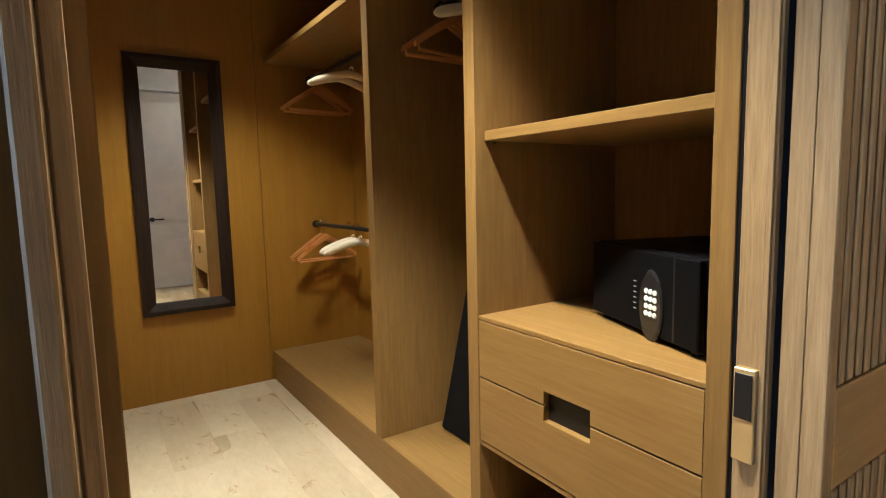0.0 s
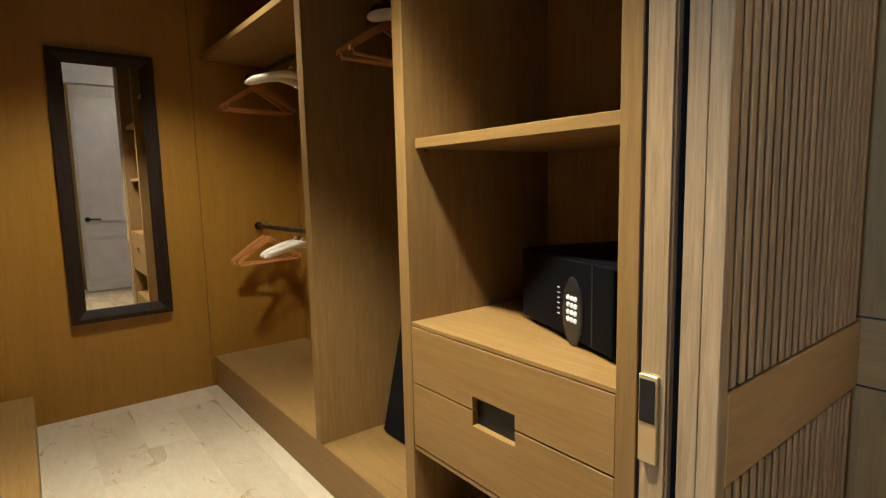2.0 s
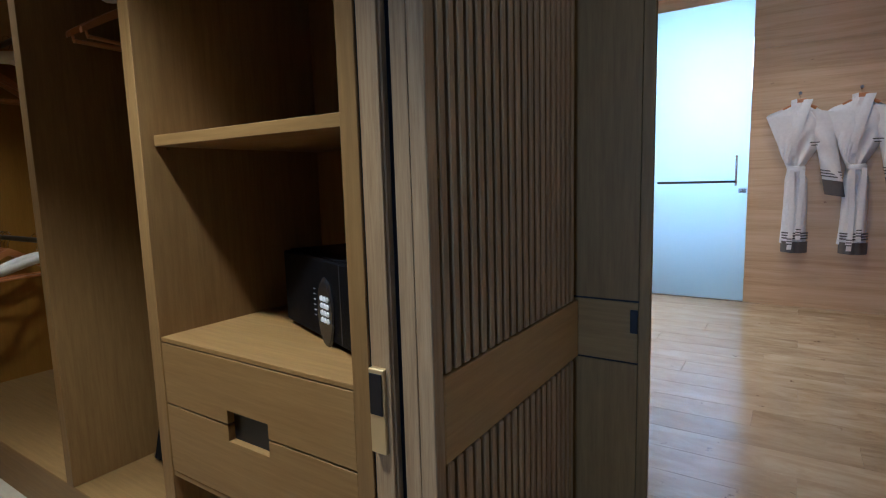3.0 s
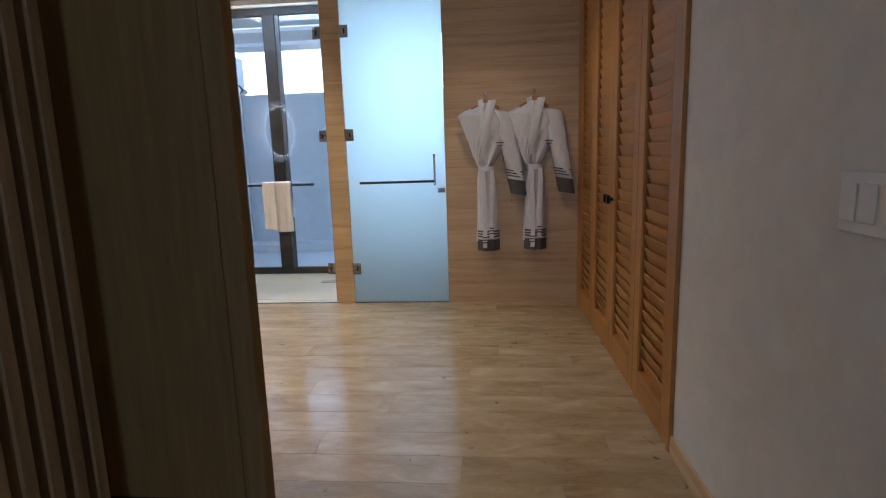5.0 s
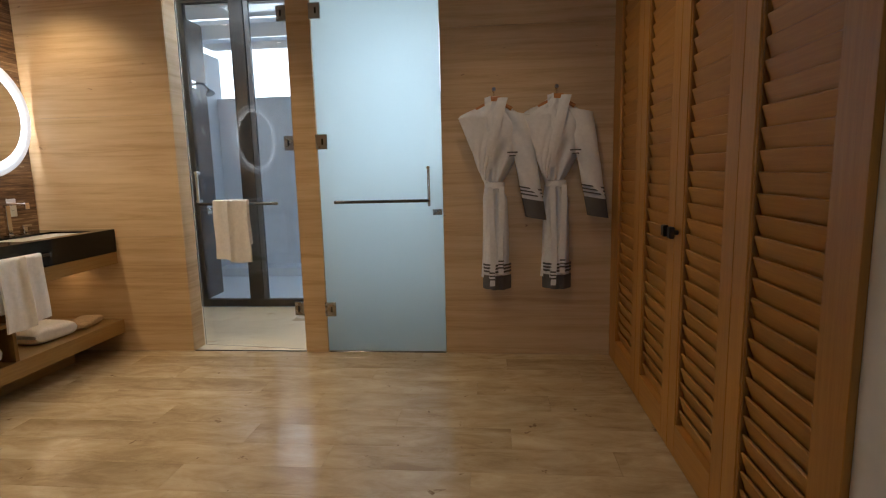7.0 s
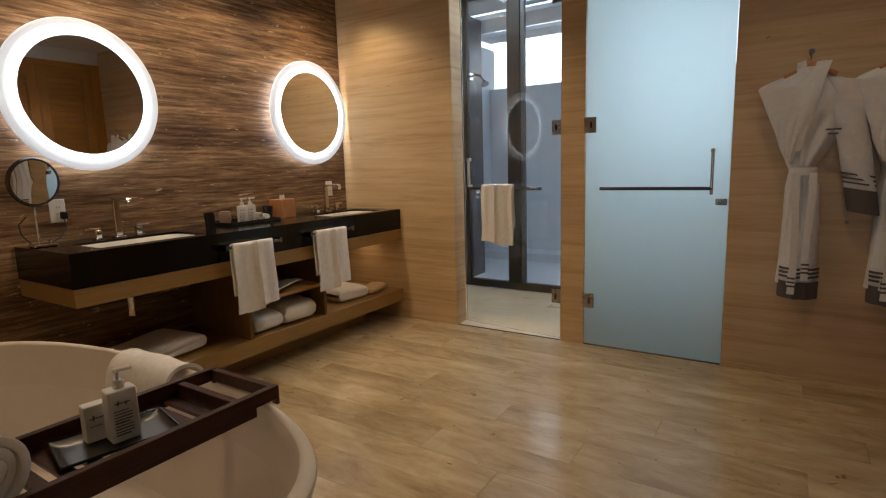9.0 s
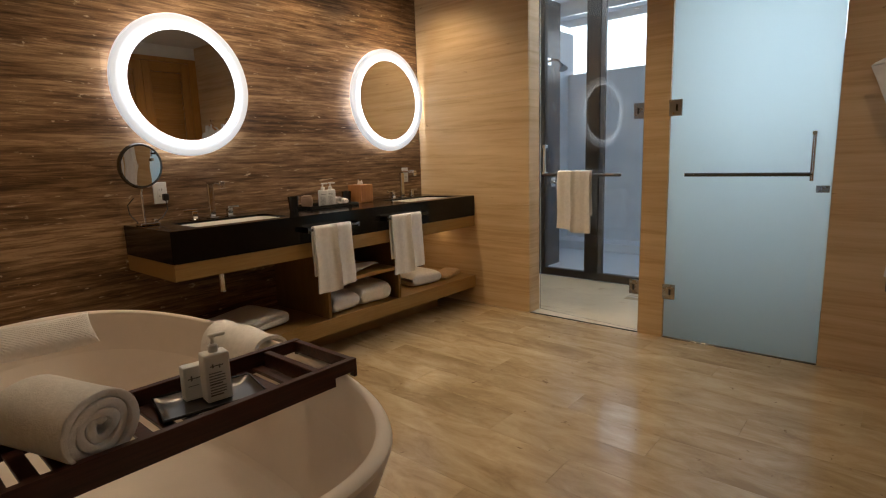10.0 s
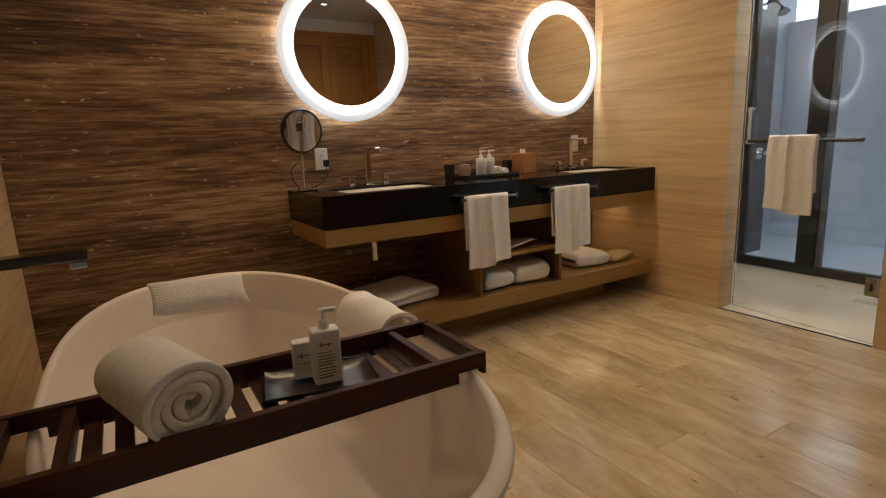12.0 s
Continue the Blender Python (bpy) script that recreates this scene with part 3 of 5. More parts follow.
for z, y0, y1 in ((0.945, 1.893, MIRROR_WALL), (1.828, 1.893, MIRROR_WALL), (1.840, 1.263, 1.841)):
    rail = part("rail", bm_tube((RAIL_X, y0 + 0.002, z), (RAIL_X, y1 - 0.002, z), 0.0125), BLACK, rack, "black steel rail", True)
    for y in (y0 + 0.001, y1 - 0.001):
        part("rail_socket", bm_tube((RAIL_X, y - 0.009 if y > 2.5 or y1 < 2 and y > 1.5 else y, z), (RAIL_X, y if y > 2.5 or y1 < 2 and y > 1.5 else y + 0.009, z), 0.024), BLACK, rail, "", True)

other = thing("hanging_wardrobe", (-0.25, 1.9, 0), "oak cabinet run opposite, with a raised base", "wardrobe")
part("base", bm_box(-0.598, 0.103, 0.56, MIRROR_WALL - 0.001, 0.0, 0.165, 0.002), OAK_H, other)
part("divider", bm_box(-0.598, 0.098, 0.56, 0.60, 0.166, CLOSET_CEILING - 0.001, 0.0015), OAK, other)
part("upper_shelf", bm_box(-0.598, 0.06, 0.602, MIRROR_WALL - 0.001, 1.92, 1.95, 0.0015), OAK_H, other)

# ---- closet mirror ----
mirror = thing("wall_mirror", (0.529, MIRROR_WALL, 0.497), "tall mirror in a dark brown frame on the closet wall", "mirror")
x0, x1, z0, z1, w = 0.294, 0.764, 0.495, 1.880, 0.066


def frame_bar(corner_a, corner_b, inner_a, inner_b):
    """A mitred bar, thicker at its outer edge."""
    bm = bmesh.new()
    rings = []
    for o, i in ((corner_a, inner_a), (corner_b, inner_b)):
        o3, i3 = Vector((o[0], MIRROR_WALL, o[1])), Vector((i[0], MIRROR_WALL, i[1]))
        out, low = Vector((0, -0.034, 0)), Vector((0, -0.012, 0))
        rings.append([bm.verts.new(p) for p in (o3, o3 + out, o3 + (i3 - o3) * 0.35 + out * 1.08, o3 + (i3 - o3) * 0.88 + low * 1.5, i3 + low, i3)])
    for k in range(6):
        bm.faces.new((rings[0][k], rings[0][(k + 1) % 6], rings[1][(k + 1) % 6], rings[1][k]))
    bm.faces.new(rings[0])
    bm.faces.new(rings[1][::-1])
    bmesh.ops.recalc_face_normals(bm, faces=bm.faces[:])
    return bm


outer = [(x0, z0), (x1, z0), (x1, z1), (x0, z1)]
inner = [(x0 + w, z0 + w), (x1 - w, z0 + w), (x1 - w, z1 - w), (x0 + w, z1 - w)]
for k in range(4):
    part("frame_bar", frame_bar(outer[k], outer[(k + 1) % 4], inner[k], inner[(k + 1) % 4]), MIRROR_FRAME, mirror)
part("glass", bm_box(x0 + w - 0.004, x1 - w + 0.004, MIRROR_WALL - 0.008, MIRROR_WALL - 0.003, z0 + w - 0.004, z1 - w + 0.004), MIRROR, mirror, "silvered glass")

# ---- safe ----
safe = thing("safe", (0, 0, 0), "black electronic hotel safe with a keypad, standing askew", "safe")
part("body", bm_box(0.018, 0.36, -0.215, 0.215, 0.010, 0.205, 0.003), SAFE, safe)
safe_door = part("door", bm_box(0.0, 0.0175, -0.212, 0.212, 0.014, 0.202, 0.003), SAFE, safe)
pad = part("keypad", bm_lathe([(0.0, 0.006), (0.040, 0.006), (0.044, 0.002), (0.044, 0.0)], (0, 0, 0), 32), SAFE_PANEL, safe_door, "", True)
pad.data.transform(Matrix.Translation((-0.0005, -0.060, 0.080)) @ Matrix.Rotation(radians(-90), 4, "Y") @ Matrix.Diagonal((1.9, 1.0, 1, 1)))
for r in range(4):
    for c in range(3):
        key = part("key", bm_lathe([(0, 0.003), (0.0055, 0.003), (0.0065, 0.0)], (0, 0, 0), 12), KEY_PLASTIC, safe_door)
        key.data.transform(Matrix.Translation((-0.0065, -0.064 - 0.016 * (c - 1), 0.114 - 0.017 * r)) @ Matrix.Rotation(radians(-90), 4, "Y"))
for r in range(6):
    part("print_line", bm_box(-0.0012, -0.0004, 0.002, 0.014, 0.062 + 0.013 * r, 0.0635 + 0.013 * r), KEY_PLASTIC, safe_door)
part("split_line", bm_box(-0.0008, -0.0002, -0.140, -0.134, 0.016, 0.200), BLACK, safe_door)
for y in (-0.18, 0.18):
    for x in (0.03, 0.33):
        part("foot", bm_tube((x, y, 0), (x, y, 0.0099), 0.014), BLACK, safe)
safe.matrix_world = pose(1.152, 0.826, 0.788, 0, 0, 159.0 - 180)

# ---- hangers ----


def wooden_hanger(trouser_bar=True):
    """A shaped wooden hanger in the x-z plane; its hook rests on the rail at z 0."""
    root = thing("hanger", (0, 0, 0), "polished orange-brown wooden hanger with a trouser bar", "hanger", "wooden hangers")
    arms = bmesh.new()
    rings = []
    for k in range(21):
        u = -1 + k / 10
        x, z = 0.210 * u, -0.080 - 0.125 * abs(u) ** 1.12
        h = 0.019 - 0.009 * abs(u)
        rings.append([arms.verts.new((x, dy, z + dz)) for dy, dz in ((-0.006, -h), (0.006, -h), (0.007, 0), (0.004, h * 0.8), (-0.004, h * 0.8), (-0.007, 0))])
    for a, b in zip(rings, rings[1:]):
        for j in range(6):
            arms.faces.new((a[j], a[(j + 1) % 6], b[(j + 1) % 6], b[j]))
    arms.faces.new(rings[0])
    arms.faces.new(rings[-1][::-1])
    bmesh.ops.recalc_face_normals(arms, faces=arms.faces[:])
    part("shoulder", arms, HANGER_WOOD, root, "", True)
    if trouser_bar:
        part("trouser_bar", bm_tube((-0.19, 0, -0.222), (0.19, 0, -0.222), 0.006, sides=10), HANGER_WOOD, root, "", True)
        for s in (-1, 1):
            part("bar_end", bm_tube((0.19 * s, 0, -0.228), (0.198 * s, 0, -0.190), 0.004, sides=8), HANGER_WOOD, root)
    part("hook", bm_path([(0, 0, -0.075), (0, 0, -0.045), (0.012, 0, -0.022)] + [(0.0165 * math.cos(a), 0, 0.0005 + 0.0165 * math.sin(a)) for a in np.linspace(-0.75, math.pi + 0.2, 14)], 0.0018, 8), CHROME, root, "chrome hook", True)
    return root


def padded_hanger():
    root = thing("padded_hanger", (0, 0, 0), "cream satin padded hanger", "hanger", "padded hangers")
    bm = bm_path([(0.2 * u, 0, -0.085 - 0.05 * abs(u) ** 1.4) for u in np.linspace(-1, 1, 25)], [0.0195 * max(0.12, 1 - abs(u) ** 14) ** 0.5 for u in np.linspace(-1, 1, 25)], 14)
    part("padding", bm, SATIN, root, "", True)
    part("bow", merged(bm_path([(0, -0.02, -0.062), (0.012, -0.025, -0.05), (0.02, -0.02, -0.06)], 0.004, 8)), SATIN, root)
    part("hook", bm_path([(0, 0, -0.075), (0, 0, -0.045), (0.012, 0, -0.022)] + [(0.0165 * math.cos(a), 0, 0.0005 + 0.0165 * math.sin(a)) for a in np.linspace(-0.75, math.pi + 0.2, 14)], 0.0018, 8), CHROME, root, "chrome hook", True)
    return root


wood_one, pad_one = wooden_hanger(), padded_hanger()
spots_wood = [(3.235, 0.945, 8), (3.19, 0.945, -4), (3.14, 0.945, 12), (3.24, 1.828, 5), (3.19, 1.828, -8), (3.13, 1.828, 3), (1.79, 1.840, 4), (1.755, 1.840, -6), (1.72, 1.840, 9)]
for k, (y, z, a) in enumerate(spots_wood):
    m = pose(RAIL_X, y, z + 0.012, 0, 0, a)
    if k == 0:
        wood_one.matrix_world = m
    else:
        copy_thing(wood_one, m)
for k, (y, z, a) in enumerate([(2.80, 0.945, 16), (2.70, 0.945, 6), (2.84, 1.828, 12), (2.72, 1.828, -5), (1.60, 1.840, 8)]):
    m = pose(RAIL_X, y, z + 0.012, 0, 0, a)
    if k == 0:
        pad_one.matrix_world = m
    else:
        copy_thing(pad_one, m)

# ---- folded ironing board ----
board = thing("ironing_board", (1.27, 1.60, 0.18), "folded black ironing board leaning in the wardrobe", "ironing board")


def board_outline(u, v):
    half = 0.175 * (1 - 0.32 * v) * (1.0 if v < 0.85 else max(0.05, 1 - ((v - 0.85) / 0.15) ** 2) ** 0.5)
    return Vector((1.24 + 0.13 * v, 1.600 + (2 * u - 1) * half - 0.02 * v, 0.190 + 0.78 * v))


part("cover", thick(bm_grid(10, 24, board_outline), 0.03), CARD, board, "black cloth cover", True)
for y in (1.50, 1.69):
    part("leg", bm_tube((1.30, y, 0.181), (1.36, y, 0.66), 0.009), BLACK, board)

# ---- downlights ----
# ring and glowing lens for each assumed lamp
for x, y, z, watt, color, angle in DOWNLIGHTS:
    lamp = thing("downlight", (x, y, z), "assumed small round recessed ceiling spotlight", "ceiling light", "recessed spotlights")
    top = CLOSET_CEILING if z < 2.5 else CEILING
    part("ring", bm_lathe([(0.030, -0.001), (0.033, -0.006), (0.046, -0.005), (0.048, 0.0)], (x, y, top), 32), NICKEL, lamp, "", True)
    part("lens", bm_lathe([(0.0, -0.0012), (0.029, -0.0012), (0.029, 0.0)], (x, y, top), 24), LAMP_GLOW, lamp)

# ---- shower room and courtyard beyond the glass doors ----
structure("wall_shower_side", bm_box(FAR + 0.15, 7.0, 2.80, 2.92, 0, TALL), LIGHT_STONE, "pale stone side wall of the shower room")
structure("wall_between", bm_box(FAR + 0.15, 7.0, 1.12, 1.24, 0, TALL), PAINT, "white wall between shower room and toilet room")
structure("wall_toilet_side", bm_box(FAR + 0.15, 7.0, -0.62, -0.50, 0, TALL), PAINT, "white side wall of the toilet room")
structure("wall_outer", merged(bm_box(7.0, 7.12, -0.62, 0.02, 0, TALL), bm_box(7.0, 7.12, 1.08, 1.24, 0, TALL), bm_box(7.0, 7.12, 0.02, 1.08, 0, 1.24), bm_box(7.0, 7.12, 0.02, 1.08, 2.6, TALL), bm_box(7.0, 7.12, 2.80, 3.5, 0, TALL), bm_box(7.0, 7.12, 1.24, 2.80, 2.935, TALL)), PAINT, "white outer wall of the bathroom")
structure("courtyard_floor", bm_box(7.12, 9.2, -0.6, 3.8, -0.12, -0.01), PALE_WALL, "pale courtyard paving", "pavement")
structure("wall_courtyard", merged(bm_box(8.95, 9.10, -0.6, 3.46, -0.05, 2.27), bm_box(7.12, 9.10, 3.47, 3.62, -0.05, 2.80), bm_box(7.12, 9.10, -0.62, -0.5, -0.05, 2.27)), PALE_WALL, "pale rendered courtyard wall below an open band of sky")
structure("wall_shower_outdoor", bm_box(7.13, 7.72, 2.93, 3.46, -0.01, 2.84), GREY_PANEL, "dark grey stone wall of the outdoor shower")
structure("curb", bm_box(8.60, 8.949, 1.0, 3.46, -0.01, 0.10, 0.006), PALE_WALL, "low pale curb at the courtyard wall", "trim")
pergola = thing("pergola", (8.0, 2.5, 2.86), "white slatted canopy over the courtyard with open slots", "pergola")
for x0, x1 in ((7.16, 7.558), (7.775, 8.342), (8.552, 8.93)):
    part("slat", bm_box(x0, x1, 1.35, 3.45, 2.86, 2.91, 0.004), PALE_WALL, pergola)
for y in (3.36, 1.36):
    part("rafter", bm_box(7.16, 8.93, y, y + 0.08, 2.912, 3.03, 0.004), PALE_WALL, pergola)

glazing = structure("window_2", merged(bm_box(7.02, 7.08, 1.24, 2.80, 0.0, 0.075, 0.003), bm_box(7.02, 7.08, 1.24, 2.80, 2.855, 2.934, 0.003), bm_box(7.02, 7.08, 1.24, 1.30, 0.075, 2.855),
                    bm_box(7.015, 7.085, 2.150, 2.285, 0.075, 2.855, 0.004), bm_box(7.02, 7.08, 2.725, 2.80, 0.075, 2.855)), BLACK_FRAME,
                    "dark framed sliding glass door to the courtyard", "window")
for y0, y1 in ((1.30, 2.150), (2.285, 2.725)):
    p = part("pane", bm_box(7.045, 7.055, y0, y1, 0.075, 2.855), GLASS, glazing)
    p.visible_shadow = False
for y0, y1 in ((1.30, 1.325), (2.105, 2.1495)):
    part("sash", bm_box(7.03, 7.068, y0, y1, 0.076, 2.854, 0.002), GREY_PANEL, glazing, "grey edge of the sliding sash")
part("pull_handle", merged(bm_box(6.960, 6.980, 2.690, 2.715, 1.03, 1.33, 0.003), bm_box(6.980, 7.03, 2.693, 2.735, 1.30, 1.325, 0.002), bm_box(6.980, 7.03, 2.693, 2.735, 1.035, 1.06, 0.002)), CHROME, glazing, "square chrome pull handle")
shower = thing("overhead_shower", (7.46, 2.93, 2.21), "chrome shower head on a bent arm with a square plate", "shower head")
part("wall_plate", bm_box(7.42, 7.50, 2.918, 2.9295, 2.17, 2.25, 0.003), CHROME, shower)
part("arm", bm_path([(7.46, 2.918, 2.21), (7.45, 2.86, 2.225), (7.42, 2.79, 2.20), (7.40, 2.74, 2.15)], 0.012), CHROME, shower, "", True)
part("head", turned(bm_lathe([(0.0, 0.05), (0.014, 0.05), (0.02, 0.03), (0.045, 0.005), (0.048, -0.012), (0.0, -0.012)], (0, 0, 0), 32), pose(7.39, 2.72, 2.11, -25, 12, 0)), CHROME, shower, "", True)
valve = thing("shower_valve", (7.55, 2.93, 0.93), "chrome shower valve with a lever", "shower valve")
part("plate", bm_box(7.50, 7.60, 2.916, 2.9295, 0.88, 0.98, 0.004), CHROME, valve)
part("lever", merged(bm_tube((7.55, 2.916, 0.93), (7.55, 2.86, 0.93), 0.02), bm_box(7.50, 7.57, 2.85, 2.862, 0.92, 0.94, 0.003)), CHROME, valve, "", True)

# ---- glass doors ----


frosted = thing("frosted_glass_door", (FAR + 0.02, 0.66, 0), "frosted glass door with a nickel towel bar handle, closed", "glass door")
part("leaf", bm_box(FAR + 0.002, FAR + 0.012, 0.238, 1.090, 0.012, 2.636), FROST, frosted, "pale aqua frosted glass")
for z in (1.497, 0.320, 2.35):
    h = part("hinge", bm_box(FAR - 0.013, FAR + 0.001, 1.022, 1.100, z - 0.05, z + 0.05, 0.002), NICKEL, frosted, "brushed nickel glass clamp")
    part("hinge_slot", bm_box(FAR - 0.0155, FAR - 0.0135, 1.046, 1.058, z - 0.02, z + 0.02), BLACK, h)
bar = part("towel_bar", bm_tube((FAR - 0.055, 0.322, 1.085), (FAR - 0.055, 0.977, 1.085), 0.011), DARK_CHROME, frosted, "brushed nickel bar", True)
for y in (0.335, 0.64, 0.965):
    part("stand_off", bm_tube((FAR - 0.055, y, 1.085), (FAR + 0.001, y, 1.085), 0.008), NICKEL, bar, "", True)
part("pull", merged(bm_tube((FAR - 0.055, 0.325, 1.05), (FAR - 0.055, 0.325, 1.315), 0.010), bm_tube((FAR - 0.065, 0.325, 1.305), (FAR + 0.001, 0.325, 1.305), 0.011)), CHROME, frosted, "", True)
part("latch", bm_box(FAR - 0.018, FAR + 0.001, 0.243, 0.305, 0.985, 1.023, 0.002), NICKEL, frosted, "nickel latch plate")

structure("trim_threshold", merged(bm_box(FAR + 0.001, FAR + 0.013, 1.262, 2.118, 0.0005, 0.006, 0.001), bm_box(FAR + 0.001, FAR + 0.013, 0.238, 1.093, 0.0005, 0.006, 0.001)), DARK_CHROME, "thin dark metal strip under the glass doors", "trim")
clear = thing("clear_glass_door", (FAR + 0.02, 1.262, 0), "clear glass shower door with a towel bar, almost closed", "glass door")
part("leaf", bm_box(FAR + 0.020, FAR + 0.030, 1.268, 2.097, 0.012, 2.636), GLASS, clear, "clear glass").visible_shadow = False
for z in (1.497, 0.320, 2.35):
    h = part("hinge", bm_box(FAR + 0.004, FAR + 0.018, 1.256, 1.330, z - 0.05, z + 0.05, 0.002), NICKEL, clear, "brushed nickel glass clamp")
    part("hinge_slot", bm_box(FAR + 0.0015, FAR + 0.0035, 1.292, 1.304, z - 0.02, z + 0.02), BLACK, h)
bar = part("towel_bar", bm_tube((FAR - 0.04, 1.39, 1.085), (FAR - 0.04, 2.02, 1.085), 0.011), DARK_CHROME, clear, "brushed nickel bar", True)
for y in (1.42, 2.0):
    part("stand_off", bm_tube((FAR - 0.04, y, 1.085), (FAR + 0.018, y, 1.085), 0.008), NICKEL, bar, "", True)
clear.rotation_euler = (0, 0, radians(CLEAR_AJAR))


# ---- towels ----


def draped(name, x0, x1, y, z_top, drop_front, drop_back, axis, label, creases=1, r=0.016, thickness=0.011):
    """A towel hung over a bar: down in front, round the bar and down behind. axis: the way the bar runs."""
    root = thing(name, ((x0 + x1) / 2 if axis == "x" else y, y if axis == "x" else (x0 + x1) / 2, z_top), label, "towel")
    length = drop_front + drop_back + math.pi * r

    def place(u, v):
        s = v * length
        if s < drop_front:
            off, z = -r, z_top - r - (drop_front - s)
        elif s < drop_front + math.pi * r:
            a = (s - drop_front) / r
            off, z = -r * math.cos(a), z_top - r + r * math.sin(a)
        else:
            off, z = r, z_top - r - (s - drop_front - math.pi * r)
        fall = max(0.0, (z_top - z) / max(drop_front, 0.01))
        fold = -0.020 * math.exp(-((u - 0.53) / 0.022) ** 2) * (1 if off < 0 else 0) * creases
        wave = 0.006 * math.sin(9 * u + 3 * fall) * fall + 0.004 * math.sin(21 * u + 1.7)
        a = x0 + (x1 - x0) * (u * (1 + 0.04 * fall) - 0.02 * fall) + 0.004 * math.sin(14 * z)
        b = y + off + (wave - fold if off < 0 else -wave * 0.5) * (-1 if off < 0 else 1) - (0.01 * fall if off < 0 else -0.004)
        zz = z - (0.016 / (1 + math.exp(60 * (u - 0.53))) + 0.004 * math.sin(5 * u)) * max(0.0, fall - 0.6) / 0.4 if off < 0 else z
        return Vector((a, b, zz)) if axis == "x" else Vector((b, a, zz))

    bm = thick(bm_grid(34, 60, place), thickness)
    part("cloth", bm, TOWEL, root, "", True)
    return root


draped("hand_towel", 1.600, 1.850, FAR - 0.04, 1.118, 0.405, 0.30, "y", "white terry towel hung over the shower door bar")


def folded(name, x, y, z, sx, sy, sz, turn, label, group="", layers=3, e=0.35, cloth=None):
    """A folded towel: soft stacked layers joined by a rounded fold."""
    root = thing(name, (x, y, z), label, "towel", group)
    seed = x * 7 + y * 3

    def place(u, v):
        a = 2 * math.pi * u
        w = sz / 2
        c, s = math.cos(a), math.sin(a)
        f = max(0.02, (1 - abs(2 * v - 1) ** 9)) ** 0.45
        cy = math.copysign(abs(c) ** e, c) * sy / 2 * (0.96 + 0.04 * f)
        cz = math.copysign(abs(s) ** e, s) * w * f
        lay = 0.0045 * math.cos(layers * 2 * math.pi * cz / sz) if c < 0 else 0.001
        sag = 0.007 * math.sin(5 * v + seed) * (1 if s > 0 else 0)
        return Vector(((v - 0.5) * sx, cy + lay, cz + w + sag))

    bm = bm_grid(64, 28, place, closed=True)
    turned(bm, pose(x, y, z, 0, 0, turn))
    part("cloth", bm, cloth or TOWEL, root, "", True)
    return root


def rolled(name, p, q, radius, label, turns=3.6):
    """A rolled towel: a spiral sheet from p to q."""
    p, q = Vector(p), Vector(q)
    root = thing(name, (*((p + q) / 2)[:2], p.z - radius), label, "towel")
    axis = (q - p).normalized()
    side = axis.cross(Vector((0, 0, 1))).normalized()
    up = side.cross(axis)
    t = radius / (turns + 0.6)

    def place(u, v):
        s = 2 * u if u < 0.5 else 2 - 2 * u
        n = turns * s
        a = 2 * math.pi * n
        taper = min(1.0, max(0.0, (turns - n) / 0.3))
        lip = (1 - abs(2 * v - 1) ** 16) ** 0.5
        w = t * 0.48 * lip * (0.12 + 0.88 * taper)
        mid = 0.6 * t + t * n - t * 0.45 * (1 - taper)
        b = a + radians(252) - 2 * math.pi * turns
        r = max(0.0, mid + (w if u < 0.5 else -w))
        r *= 1 + 0.030 * math.sin(2 * b + 1.0) + 0.018 * math.sin(3 * b) + 0.010 * math.sin(7 * v + 2 * b)
        end = (0.006 * math.sin(1.7 * a) + 0.010 * (1 - s) ** 2) * (1 if v < 0.5 else -1)
        c = p + (q - p) * (0.5 - 0.5 * math.cos(math.pi * v)) + axis * end
        return c + side * (r * math.cos(b)) + up * (r * 0.95 * math.sin(b))

    bm = bm_grid(int(turns * 60), 40, place, closed=True)
    bmesh.ops.remove_doubles(bm, verts=bm.verts[:], dist=1e-5)
    part("cloth", bm, TOWEL, root, "", True)
    return root


# ---- robes ----


